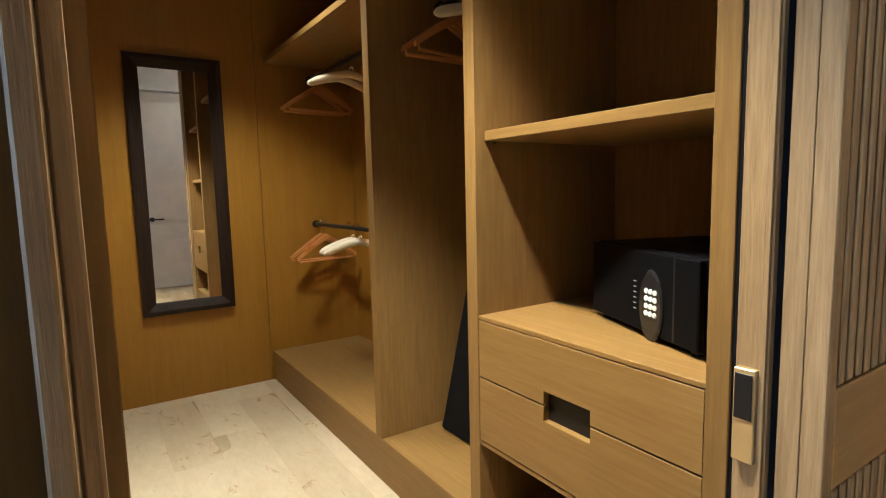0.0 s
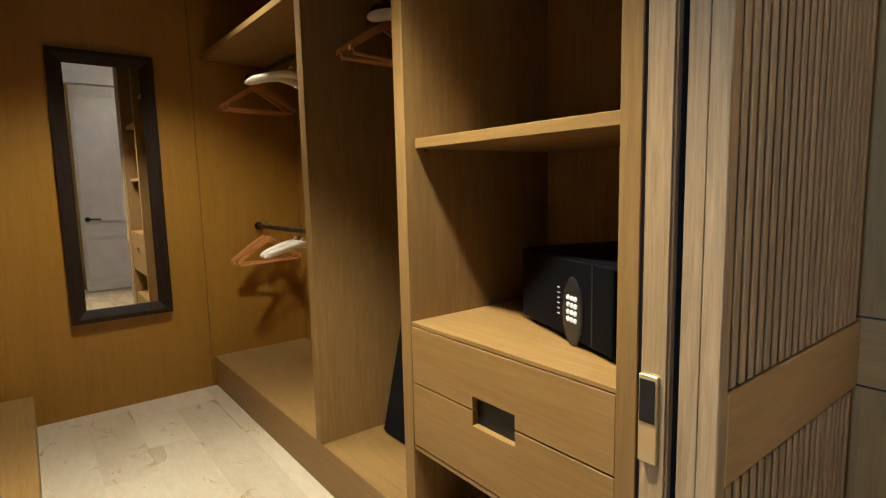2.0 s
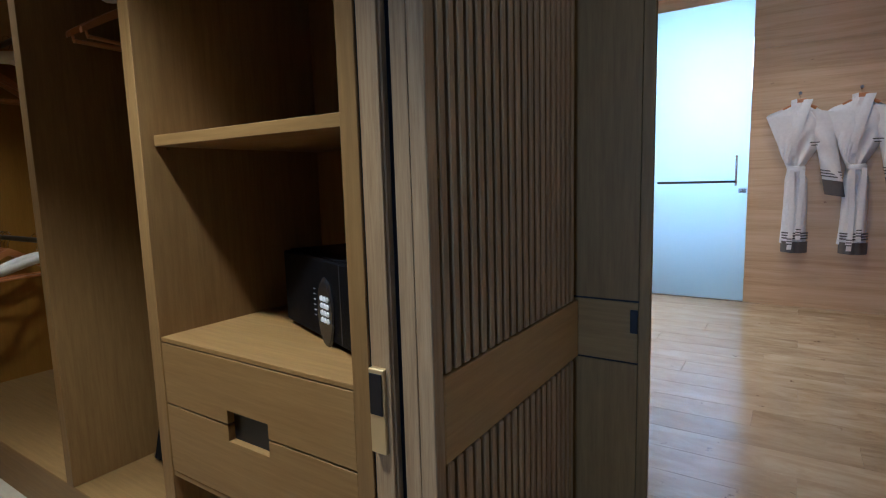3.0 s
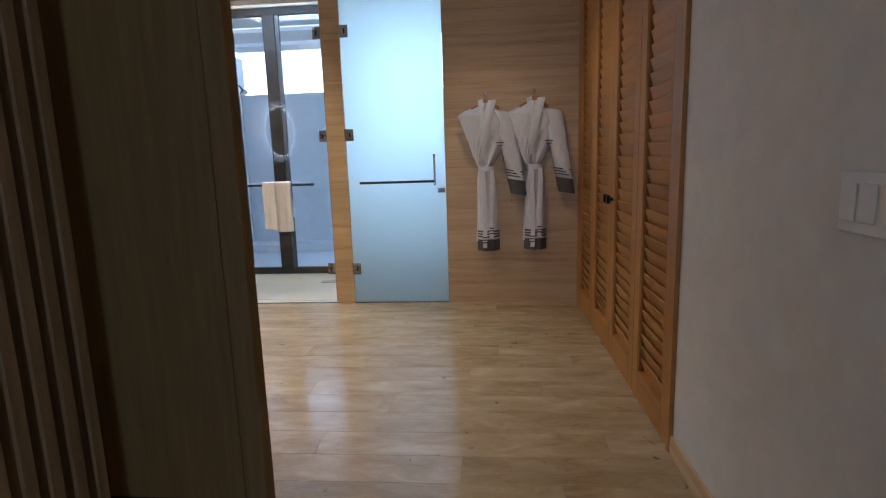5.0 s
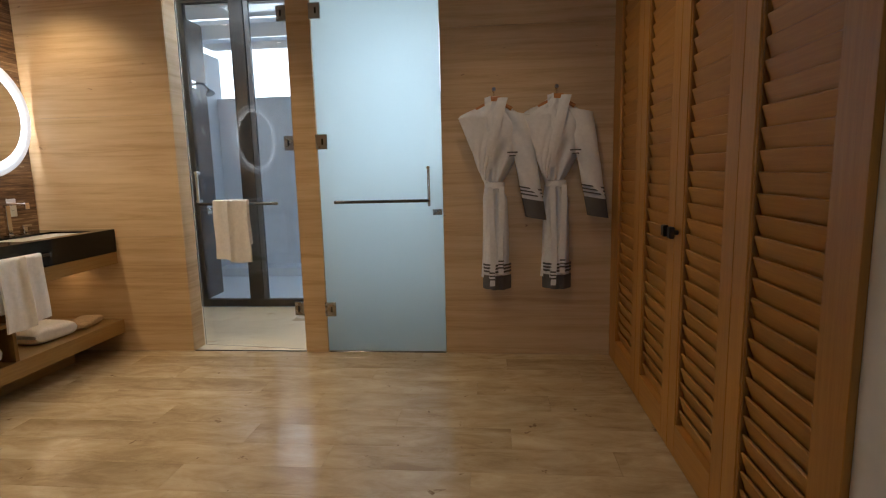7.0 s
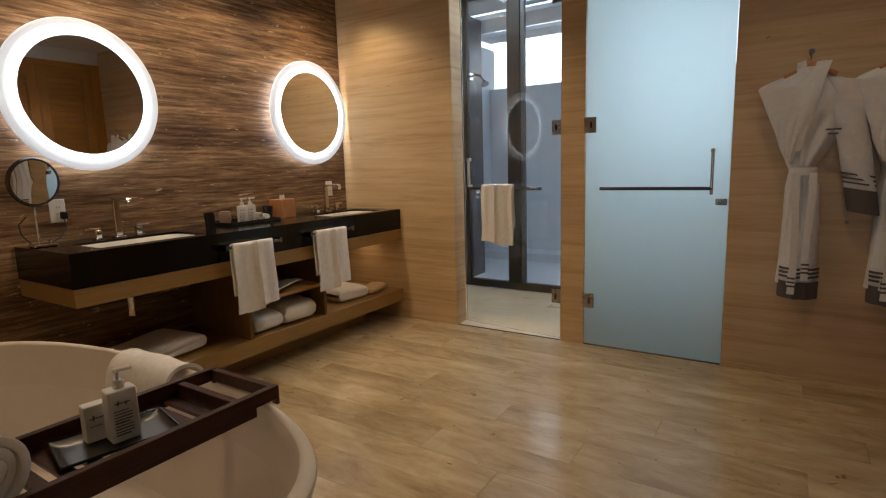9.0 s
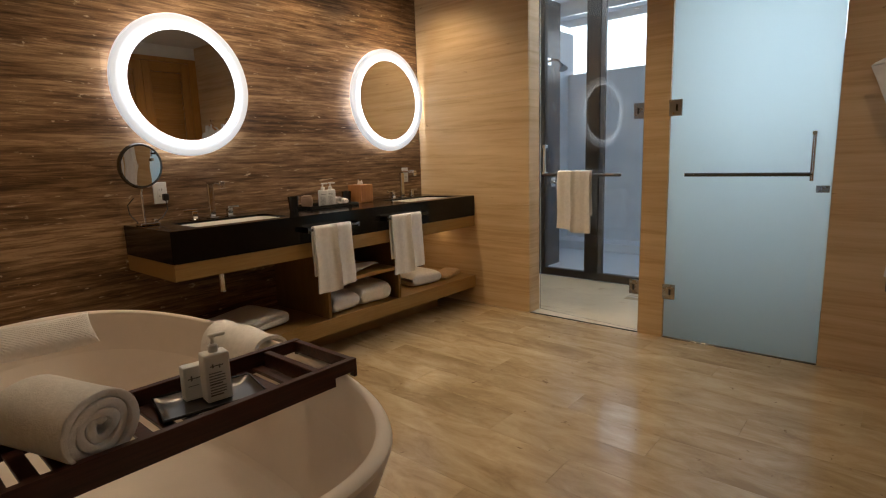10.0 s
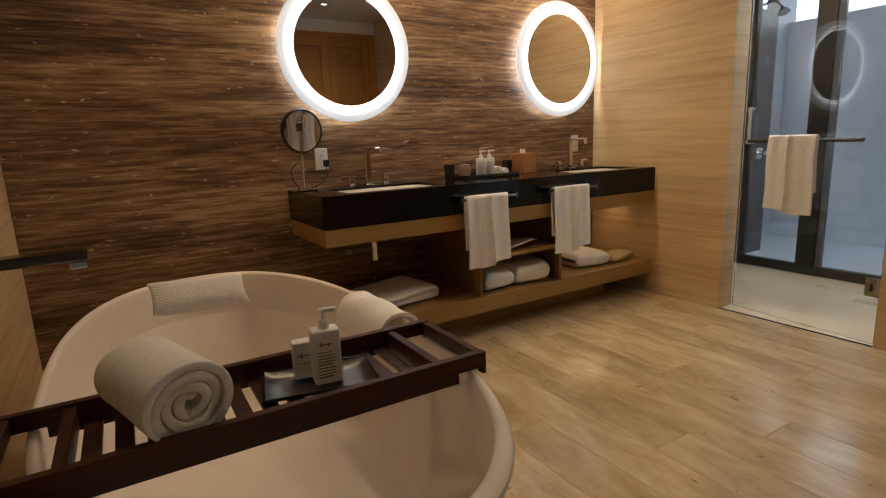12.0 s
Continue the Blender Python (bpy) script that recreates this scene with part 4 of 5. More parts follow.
def robe(y, z, label, slim):
    """A cotton robe on a wooden hanger, belt tied, one sleeve hanging outwards, the other tucked behind."""
    root = thing("bathrobe", (FAR - 0.05, y, z - 0.6), label, "bathrobe", "bathrobes on the wall")
    x = FAR - 0.012
    body = [(-0.075, 0.062, -0.060), (-0.105, 0.105, -0.100), (-0.13, 0.175, -0.135), (-0.16, 0.236 - slim, -0.185), (-0.21, 0.216 - slim, -0.212), (-0.33, 0.168 - slim * 0.5, -0.19), (-0.46, 0.120, -0.13), (-0.54, 0.092, -0.085),
            (-0.61, 0.066, -0.040), (-0.70, 0.080, -0.082), (-0.90, 0.082, -0.090), (-1.10, 0.088, -0.092), (-1.235, 0.098, -0.096)]
    zs = [b[0] for b in body][::-1]
    ls = [b[1] for b in body][::-1]
    rs = [b[2] for b in body][::-1]

    def place_at(depth, folds):
        def place(u, v):
            zz = -0.075 - 1.16 * v
            l, r = np.interp(zz, zs, ls), np.interp(zz, zs, rs)
            across = l + (r - l) * u
            waist = math.exp(-((zz + 0.60) / 0.10) ** 2)
            bulge = math.sin(math.pi * u) ** 0.6 * (depth * (0.75 + 0.35 * math.exp(-((zz + 0.25) / 0.16) ** 2)))
            ripple = folds * (0.4 + 0.9 * v) * math.sin(2 * math.pi * (3.2 * u + 0.25 * math.sin(4 * zz))) * (1 - 0.3 * waist)
            diag = 0.012 * math.sin(46 * (across + 0.62 * zz)) * math.exp(-((zz + 0.42) / 0.17) ** 2)
            return Vector((x - 0.004 - bulge - ripple * math.sin(math.pi * u) - diag * math.sin(math.pi * u), y + across, z + zz))
        return place

    part("body", thick(bm_grid(48, 90, place_at(0.085, 0.015)), 0.004), ROBE, root, "white waffle cotton", True)

    def sleeve(u, v):
        a = 2 * math.pi * u
        cy, cz = -0.150 - 0.098 * v, -0.15 - 0.56 * v
        w = 0.085 - 0.012 * v
        return Vector((x - 0.055 + 0.038 * math.sin(a) + 0.006 * math.sin(17 * v + 2 * a), y + cy + w * math.cos(a) * 0.93, z + cz + w * math.cos(a) * 0.16))

    part("sleeve", thick(bm_grid(28, 40, sleeve, closed=True), 0.003), ROBE, root, "", True)

    def cuff(v0, v1, grow):
        def place(u, v):
            a = 2 * math.pi * u
            vv = v0 + (v1 - v0) * v
            cy, cz = -0.150 - 0.098 * vv, -0.15 - 0.56 * vv
            w = 0.085 - 0.012 * vv + grow
            return Vector((x - 0.055 + (0.038 + grow) * math.sin(a), y + cy + w * math.cos(a) * 0.93, z + cz + w * math.cos(a) * 0.16))
        return thick(bm_grid(28, 6, place, closed=True), 0.003)

    part("cuff", cuff(1.0, 1.22, 0.003), GREY_CLOTH, root, "grey cotton cuff", True)
    for v0 in (0.86, 0.90, 0.94):
        part("sleeve_stripe", cuff(v0, v0 + 0.016, 0.004), GREY_CLOTH, root, "grey stripe", True)

    # crossed collar
    def lapel(side_y, low_y, lean):
        def place(u, v):
            zz = -0.055 - 0.45 * v
            cy = side_y + (low_y - side_y) * v ** 0.9
            return Vector((x - 0.075 - 0.030 * math.sin(math.pi * min(1, v * 1.1)) - 0.006 * math.sin(math.pi * u), y + cy + (u - 0.5) * 0.062 + lean * v, z + zz))
        return thick(bm_grid(6, 24, place), 0.005)

    part("lapel", lapel(-0.058, 0.048, 0.0), ROBE, root, "", True)

    def flap(u, v):
        zz = -0.175 - 0.40 * v
        l, r = np.interp(zz, zs, ls), -0.030 + 0.090 * v
        a = l + (r - l) * u
        return Vector((x - 0.066 - 0.030 * math.sin(math.pi * (0.15 + 0.7 * u)) - 0.006 * math.sin(20 * (u + 0.8 * v)) * v, y + a - 0.004 * math.sin(math.pi * u), z + zz))

    part("front_flap", thick(bm_grid(20, 30, flap), 0.005), ROBE, root, "folded over front of the robe", True)
    part("collar", thick(bm_grid(6, 14, lambda u, v: Vector((x - 0.058 - 0.034 * v, y + 0.060 - 0.004 * v - 0.040 * u, z - 0.052 + 0.012 * u - 0.135 * v))), 0.005), ROBE, root, "", True)
    part("neck_lining", thick(bm_grid(10, 8, lambda u, v: Vector((x - 0.050 - 0.012 * math.sin(math.pi * u), y + 0.040 - 0.095 * u, z - 0.088 - 0.10 * v))), 0.004), ROBE, root, "", True)
    part("neck_band", bm_path([(x - 0.03 - 0.045 * abs(math.cos(a)), y - 0.006 + 0.058 * math.cos(a), z - 0.078 + 0.018 * math.sin(a)) for a in np.linspace(0, math.pi, 12)], 0.007, 8), ROBE, root, "", True)
    # belt
    part("belt", turned(bm_lathe([(0.055, -0.024), (0.064, -0.018), (0.066, 0.0), (0.064, 0.018), (0.055, 0.024)], (0, 0, 0), 32),
                        Matrix.Translation((x - 0.060, y - 0.002, z - 0.612)) @ Matrix.Diagonal((0.85, 0.95, 1, 1))), ROBE, root, "", True)
    for dy, low in ((0.022, -1.28), (-0.040, -1.20)):
        part("belt_end", thick(bm_grid(4, 30, lambda u, v, dy=dy, low=low: Vector((x - 0.108 - 0.004 * math.sin(9 * v), y + dy + (u - 0.5) * 0.034 + 0.006 * math.sin(5 * v + dy * 60), z - 0.62 + (low + 0.62) * v))), 0.004), ROBE, root, "", True)
        for k in range(3):
            zs0 = z + low + 0.040 + 0.022 * k
            part("belt_stripe", bm_box(x - 0.1165, x - 0.1025, y + dy - 0.0185 + 0.006 * math.sin(5 + dy * 60), y + dy + 0.0185 + 0.006 * math.sin(5 + dy * 60), zs0, zs0 + 0.011, 0.001), GREY_CLOTH, root, "grey stripe")
    # hem
    for z0, z1 in ((-1.150, -1.138), (-1.172, -1.160), (-1.194, -1.182), (-1.31, -1.215)):
        part("hem_stripe" if z1 - z0 < 0.02 else "hem", thick(bm_grid(40, 2 if z1 - z0 < 0.02 else 10, lambda u, v, z0=z0, z1=z1: Vector((
            x - 0.010 - 0.083 * math.sin(math.pi * u) ** 0.6 - 0.010 * math.sin(2 * math.pi * 3.2 * u) * math.sin(math.pi * u), y + 0.083 - 0.186 * u, z + z0 + (z1 - z0) * v))), 0.003), GREY_CLOTH, root, "grey cotton hem band", True)
    # embroidered mark
    for k, wdt in ((0, 0.066), (1, 0.042)):
        part("embroidery", bm_box(x - 0.112 - 0.002 * k, x - 0.098, y - 0.115 - wdt / 2, y - 0.115 + wdt / 2, z - 0.405 - 0.022 * k, z - 0.397 - 0.022 * k), GREY_CLOTH, root)
    # hanger and hook
    hang = thing("robe_hanger", (FAR - 0.05, y, z - 0.06), "wooden hanger on a chrome wall hook", "hanger", "robe hangers")
    part("shoulders", bm_path([(x - 0.045, y + 0.115 * u, z - 0.078 - 0.045 * abs(u) ** 1.5) for u in np.linspace(-1, 1, 15)], 0.014, 10), HANGER_WOOD, hang, "", True)
    part("neck", bm_box(x - 0.056, x - 0.036, y - 0.045, y + 0.045, z - 0.082, z - 0.040, 0.008, 2), HANGER_WOOD, hang)
    part("hook", bm_path([(x - 0.046, y, z - 0.045), (x - 0.046, y, z - 0.02), (x - 0.046, y + 0.012, z - 0.002), (x - 0.046, y, z + 0.012), (x - 0.046, y - 0.012, z)], 0.002, 8), CHROME, hang, "", True)
    knob = thing("robe_hook", (FAR, y, z), "small round chrome wall hook", "hook", "robe hooks")
    part("peg", bm_tube((FAR - 0.001, y, z + 0.004), (FAR - 0.055, y, z + 0.004), 0.006), CHROME, knob, "", True)
    part("button", turned(bm_lathe([(0, 0.006), (0.012, 0.005), (0.015, 0.0), (0.012, -0.006), (0, -0.006)], (0, 0, 0), 20), pose(FAR - 0.058, y, z + 0.004, 0, 90, 0)), CHROME, knob, "", True)


robe(-0.116, 1.790, "white cotton robe with grey cuffs hung beside the glass door", 0.0)
robe(-0.516, 1.795, "white cotton robe with grey cuffs hung beside the wardrobe", 0.02)

# ---- louvred wardrobe doors ----
LOUVRE_FACE = SOUTH + 0.012
structure("trim_wardrobe", merged(bm_box(3.252, 3.285, SOUTH - 0.10, SOUTH + 0.018, 0, 2.60, 0.002), bm_box(5.610, FAR - 0.001, SOUTH - 0.10, SOUTH + 0.010, 0, 2.60, 0.002),
                     bm_box(3.286, 5.609, SOUTH - 0.10, SOUTH + 0.010, 2.545, 2.60, 0.002)), LOUVRE_UP, "honey wood frame round the louvred doors", "trim")


def louvre_door(x0, x1):
    root = thing("louvre_door", (x0, LOUVRE_FACE - 0.03, 0.0), "honey coloured louvred wardrobe door, closed", "door", "louvred wardrobe doors")
    a, b, y0, y1 = 0.065, 0.095, LOUVRE_FACE - 0.040, LOUVRE_FACE
    for p0, p1 in ((x0, x0 + b), (x1 - a - 0.03, x1)):
        part("stile", bm_box(p0, p1, y0, y1, 0.008, 2.540, 0.0025), LOUVRE_UP, root)
    l, r = x0 + b, x1 - a - 0.03
    part("rail", bm_box(l, r, y0, y1, 0.008, 0.160, 0.002), LOUVRE, root)
    part("rail", bm_box(l, r, y0, y1, 2.42, 2.540, 0.002), LOUVRE, root)
    for s, p0, p1 in ((0, l, l + 0.010), (1, r - 0.010, r)):
        part("bead", bm_box(p0 + 0.0004, p1 - 0.0004, y1 - 0.012, y1 - 0.004, 0.161, 2.419, 0.002), LOUVRE_UP, root)
    first = None
    for k in range(35):
        z = 0.196 + 0.0641 * k
        if first is None:
            bm = bm_box(l + 0.0105, r - 0.0105, -0.0390, 0.0390, -0.005, 0.005, 0.0035, 2)
            turned(bm, pose(0, LOUVRE_FACE - 0.026, z, 73, 0, 0))
            first = part("slat", bm, LOUVRE, root)
        else:
            s = new("slat", first.data)
            s.parent, s.location = root, (0, 0, 0.0641 * k)
    return root


edges = (3.289, 3.868, 4.447, 5.026, 5.605)
doors = [louvre_door(x0 + 0.001, x1 - 0.001) for x0, x1 in zip(edges, edges[1:])]
part("knob", merged(bm_tube((4.489, LOUVRE_FACE - 0.001, 1.0), (4.489, LOUVRE_FACE + 0.02, 1.0), 0.010), bm_box(4.469, 4.509, LOUVRE_FACE + 0.018, LOUVRE_FACE + 0.040, 0.975, 1.025, 0.004)), BLACK, doors[2], "black square knob")
part("knob", merged(bm_tube((4.404, LOUVRE_FACE - 0.001, 1.0), (4.404, LOUVRE_FACE + 0.02, 1.0), 0.010), bm_box(4.384, 4.424, LOUVRE_FACE + 0.018, LOUVRE_FACE + 0.040, 0.975, 1.025, 0.004)), BLACK, doors[1], "black square knob")

switch = thing("switch_plate", (2.19, SOUTH, 1.16), "white light switch plate on the painted wall", "switch")
part("plate", bm_box(2.098, 2.287, SOUTH + 0.0005, SOUTH + 0.010, 1.10, 1.23, 0.003), PLASTIC, switch)
for x in (2.132, 2.193, 2.253):
    part("rocker", bm_box(x - 0.024, x + 0.024, SOUTH + 0.0102, SOUTH + 0.014, 1.125, 1.205, 0.0015), PLASTIC, switch)

# ---- vanity ----
VX0, VX1, VY0, VY1 = 3.25, FAR - 0.003, 2.643, VANITY_WALL - 0.002
SINKS = ((3.42, 3.99), (5.02, 5.58))
top = thing("granite_counter", (4.48, 2.94, 0.755), "thick black polished granite vanity top", "countertop")
cuts = [VX0, SINKS[0][0], SINKS[0][1], SINKS[1][0], SINKS[1][1], VX1]
SY0, SY1 = 2.725, 3.035
slab = bmesh.new()
rows_y = [VY0, SY0, SY1, VY1]
grid_v = {}


def gv(x, y, z):
    key = (round(x, 4), round(y, 4), round(z, 4))
    if key not in grid_v:
        grid_v[key] = slab.verts.new((x, y, z))
    return grid_v[key]


for i in range(5):
    for j in range(3):
        hole = i in (1, 3) and j == 1
        x0, x1, y0, y1 = cuts[i], cuts[i + 1], rows_y[j], rows_y[j + 1]
        if not hole:
            slab.faces.new([gv(x0, y0, 0.92), gv(x1, y0, 0.92), gv(x1, y1, 0.92), gv(x0, y1, 0.92)])
            slab.faces.new([gv(x0, y1, 0.755), gv(x1, y1, 0.755), gv(x1, y0, 0.755), gv(x0, y0, 0.755)])
        for (ax, ay, bx, by, ni, nj) in ((x0, y0, x1, y0, i, j - 1), (x1, y0, x1, y1, i + 1, j), (x1, y1, x0, y1, i, j + 1), (x0, y1, x0, y0, i - 1, j)):
            outside = not (0 <= ni < 5 and 0 <= nj < 3) or (ni in (1, 3) and nj == 1)
            if outside and not hole:
                slab.faces.new([gv(ax, ay, 0.755), gv(bx, by, 0.755), gv(bx, by, 0.92), gv(ax, ay, 0.92)])
bmesh.ops.recalc_face_normals(slab, faces=slab.faces[:])
bmesh.ops.bevel(slab, geom=[e for e in slab.edges if e.calc_face_angle(0) > 1.0], offset=0.002, segments=2, affect="EDGES")
part("slab", slab, GRANITE, top)
for x0, x1 in SINKS:
    basin = thing("washbasin", ((x0 + x1) / 2, 2.88, 0.77), "white rectangular basin set under the granite", "washbasin", "basins")

    def bowl(u, v, x0=x0, x1=x1):
        a = 2 * math.pi * u
        c, s = math.cos(a), math.sin(a)
        e = 0.25
        cx, cy = math.copysign(abs(c) ** e, c), math.copysign(abs(s) ** e, s)
        k = 1.0 - 0.10 * v if v < 0.7 else 0.93 * (1 - (v - 0.7) / 0.3)
        zz = 0.908 - 0.125 * min(1.0, v / 0.7) - (0.008 * (v - 0.7) / 0.3 if v > 0.7 else 0)
        return Vector(((x0 + x1) / 2 + cx * k * ((x1 - x0) / 2 - 0.003), 2.88 + cy * k * 0.151, zz))

    part("bowl", bm_grid(64, 14, bowl, closed=True), CERAMIC, basin, "", True)
    part("drain", bm_lathe([(0, 0.004), (0.02, 0.004), (0.024, 0.0)], ((x0 + x1) / 2, 2.88, 0.776), 24), CHROME, basin, "", True)

cab = thing("vanity_cabinet", (4.48, 2.94, 0.145), "oak vanity carcase with an open lower shelf and cubbyholes", "cabinet")
part("apron", bm_box(VX0 + 0.002, VX1, VY0 + 0.002, VY1, 0.667, 0.7545, 0.002), OAK_X, cab)
part("lower_shelf", bm_box(VX0 + 0.03, VX1, VY0 + 0.004, VY1, 0.145, 0.246, 0.002), OAK_X, cab)
for x in (4.165, 4.79):
    part("upright", bm_box(x, x + 0.024, VY0 + 0.006, VY1, 0.2465, 0.6665, 0.0012), OAK, cab)
part("cubby_shelf", bm_box(4.1895, 4.7895, VY0 + 0.012, VY1, 0.458, 0.480, 0.001), OAK_X, cab)
part("toe_kick", bm_box(3.9, 5.45, 2.86, VY1, 0.0, 0.1445), OAK_X, cab)


def towel_bar(x0, x1):
    root = thing("towel_rail", ((x0 + x1) / 2, VY0, 0.84), "short chrome towel rail on the granite edge", "towel rail", "vanity towel rails")
    part("bar", bm_tube((x0, VY0 - 0.058, 0.838), (x1, VY0 - 0.058, 0.838), 0.009), DARK_CHROME, root, "", True)
    for x in (x0 + 0.008, x1 - 0.008):
        part("bracket", bm_box(x - 0.008, x + 0.008, VY0 - 0.066, VY0 - 0.0005, 0.822, 0.854, 0.002), DARK_CHROME, root)


towel_bar(4.00, 4.40)
towel_bar(4.64, 5.06)
draped("hand_towel", 4.042, 4.325, VY0 - 0.058, 0.860, 0.375, 0.29, "x", "white terry hand towel hung over a chrome vanity rail", 1.3)
draped("hand_towel", 4.684, 4.978, VY0 - 0.058, 0.860, 0.378, 0.29, "x", "white terry hand towel hung over a chrome vanity rail", 1.3)
folded("bath_towel", 3.74, 2.94, 0.2462, 0.42, 0.36, 0.085, 8, "white folded bath towel on the vanity shelf", "", 2)
folded("bath_towel", 5.22, 2.90, 0.2462, 0.30, 0.34, 0.105, -6, "white folded bath towel on the vanity shelf", "", 1, 0.55)
folded("bath_sponge", 5.51, 2.82, 0.2462, 0.27, 0.17, 0.050, 12, "tan natural bath sponge lying on the vanity shelf", "", 1, 0.75, SPONGE)
folded("face_towel", 4.335, 2.86, 0.2462, 0.235, 0.36, 0.125, 3, "white folded towel in the vanity cubbyhole", "cubbyhole towels", 1, 0.62)
folded("face_towel", 4.610, 2.85, 0.2462, 0.270, 0.36, 0.140, -3, "white folded towel in the vanity cubbyhole", "cubbyhole towels", 1, 0.62)
bag = thing("laundry_bag", (4.56, 2.78, 0.4802), "pale paper laundry bag curling up on the cubbyhole shelf", "bag")


def curl(u, v):
    lift = 0.022 + 0.075 * u ** 2.2 * (1 - 0.6 * v)
    return Vector((4.36 + 0.36 * u, 2.672 + 0.10 * u ** 2 + 0.26 * v * (1 - 0.45 * u), 0.4815 + lift * (0.3 + 0.7 * math.sin(math.pi * min(1.0, 0.25 + 0.75 * u))) + 0.004 * math.sin(7 * v + 5 * u)))


part("sheet", thick(bm_grid(24, 16, curl), 0.006), TOWEL, bag, "", True)

trap = thing("drain_trap", (3.64, 2.95, 0.5), "chrome bottle trap under the basin", "drain")
part("cup", bm_lathe([(0.0, 0.0), (0.018, 0.0), (0.020, 0.004), (0.020, 0.12), (0.012, 0.13), (0.012, 0.166), (0.0, 0.166)], (3.64, 2.95, 0.50), 24), CHROME, trap, "", True)
part("pipe", bm_tube((3.64, 2.95, 0.60), (3.64, 3.234, 0.60), 0.014), CHROME, trap, "", True)


def faucet(x):
    y = 3.105
    root = thing("basin_faucet", (x, y, 0.92), "square chrome bridge faucet with two cross levers", "faucet", "basin faucets")
    part("column", bm_box(x - 0.017, x + 0.017, y - 0.012, y + 0.012, 0.928, 1.125, 0.003), CHROME, root)
    part("spout", merged(bm_box(x - 0.017, x + 0.017, y - 0.155, y + 0.012, 1.1255, 1.140, 0.003), bm_box(x - 0.016, x + 0.016, y - 0.155, y - 0.140, 1.100, 1.125, 0.002)), CHROME, root)
    part("base_plate", bm_box(x - 0.028, x + 0.028, y - 0.024, y + 0.024, 0.9203, 0.9278, 0.002), CHROME, root)
    for s in (-1, 1):
        h = part("lever", merged(bm_box(x + 0.11 * s - 0.016, x + 0.11 * s + 0.016, y - 0.016, y + 0.016, 0.926, 0.972, 0.003), bm_box(x + 0.11 * s - 0.012 + (0.0 if s > 0 else -0.05), x + 0.11 * s + 0.012 + (0.05 if s > 0 else 0.0), y - 0.008, y + 0.008, 0.9725, 0.984, 0.002)), CHROME, root)
        part("lever_base", bm_box(x + 0.11 * s - 0.023, x + 0.11 * s + 0.023, y - 0.023, y + 0.023, 0.9203, 0.9255, 0.0015), CHROME, h)


faucet(3.70)
faucet(5.33)

# ---- lighted round mirrors ----


def ring_mirror(x, z):
    y, R, r = 3.165, 0.397, 0.308
    root = thing("lighted_mirror", (x, VANITY_WALL, z - R), "round wall mirror with a glowing white rim", "mirror", "round lighted mirrors")
    part("mirror_glass", bm_lathe([(0.0, 0.004), (r, 0.004), (r + 0.001, 0.0), (0.0, 0.0)], (x, y, z), 96, "Y"), MIRROR, root, "silvered glass", True)
    part("light_ring", bm_lathe([(r + 0.002, 0.0035), (r + 0.040, 0.0035), (r + 0.040, 0.0), (r + 0.002, 0.0), (r + 0.002, 0.0035)], (x, y, z), 96, "Y"), RING_BRIGHT, root, "bright white light band", True)
    part("diffuser_band", bm_lathe([(r + 0.0405, 0.0037), (r + 0.0565, 0.0037), (r + 0.0565, -0.012), (r + 0.0405, -0.012), (r + 0.0405, 0.0037)], (x, y, z), 96, "Y"), RING_FADE, root, "softly lit acrylic band", True)
    part("diffuser_rim", bm_lathe([(r + 0.057, 0.004), (R - 0.006, 0.004), (R, -0.002), (R, -0.012), (r + 0.057, -0.012), (r + 0.057, 0.004)], (x, y, z), 96, "Y"), RING_SOFT, root, "frosted acrylic rim", True)
    part("back_box", bm_lathe([(0.0, -0.013), (0.30, -0.013), (0.30, -0.068), (0.0, -0.068)], (x, y, z), 64, "Y"), PLASTIC, root, "", True)
    part("back_light", bm_lathe([(0.302, -0.018), (0.306, -0.018), (0.306, -0.060), (0.302, -0.060), (0.302, -0.018)], (x, y, z), 64, "Y"), RING_WALL, root, "light band round the back of the mirror", True)


ring_mirror(3.645, 1.690)
ring_mirror(5.285, 1.702)

mag = thing("shaving_mirror", (3.31, 3.06, 0.92), "round chrome magnifying mirror on a stand", "mirror")
tilt = pose(3.305, 3.045, 1.242, 3, 0, 9)
part("rim", turned(bm_lathe([(0.106, 0.012), (0.115, 0.012), (0.120, 0.0), (0.115, -0.014), (0.0, -0.018), (0.0, -0.012), (0.106, 0.0), (0.106, 0.012)], (0, 0, 0), 48, "Y"), tilt), DARK_CHROME, mag, "", True)
part("mirror_glass", turned(bm_lathe([(0.0, 0.010), (0.1055, 0.0095), (0.1055, 0.004), (0.0, 0.004)], (0, 0, 0), 48, "Y"), tilt), MIRROR, mag, "silvered glass")
part("stem", merged(bm_path([(3.305, 3.06, 1.13), (3.305, 3.08, 1.10), (3.306, 3.085, 1.06), (3.308, 3.085, 0.937)], 0.006)), CHROME, mag, "", True)
part("base", bm_box(3.272, 3.372, 3.045, 3.125, 0.9203, 0.936, 0.004, 2), CHROME, mag)
part("switch", bm_box(3.345, 3.368, 3.052, 3.085, 0.9362, 0.952, 0.003), CHROME, mag)
part("cord", bm_path([(3.29, 3.12, 0.93), (3.265, 3.16, 0.98), (3.265, 3.18, 1.03), (3.29, 3.15, 1.07)], 0.003, 8), BLACK, mag, "black cord", True)
part("plug_cord", bm_path([(3.365, 3.10, 0.932), (3.43, 3.15, 0.95), (3.478, 3.19, 0.99), (3.484, 3.212, 1.05)], 0.003, 8), BLACK, mag, "black cord", True)


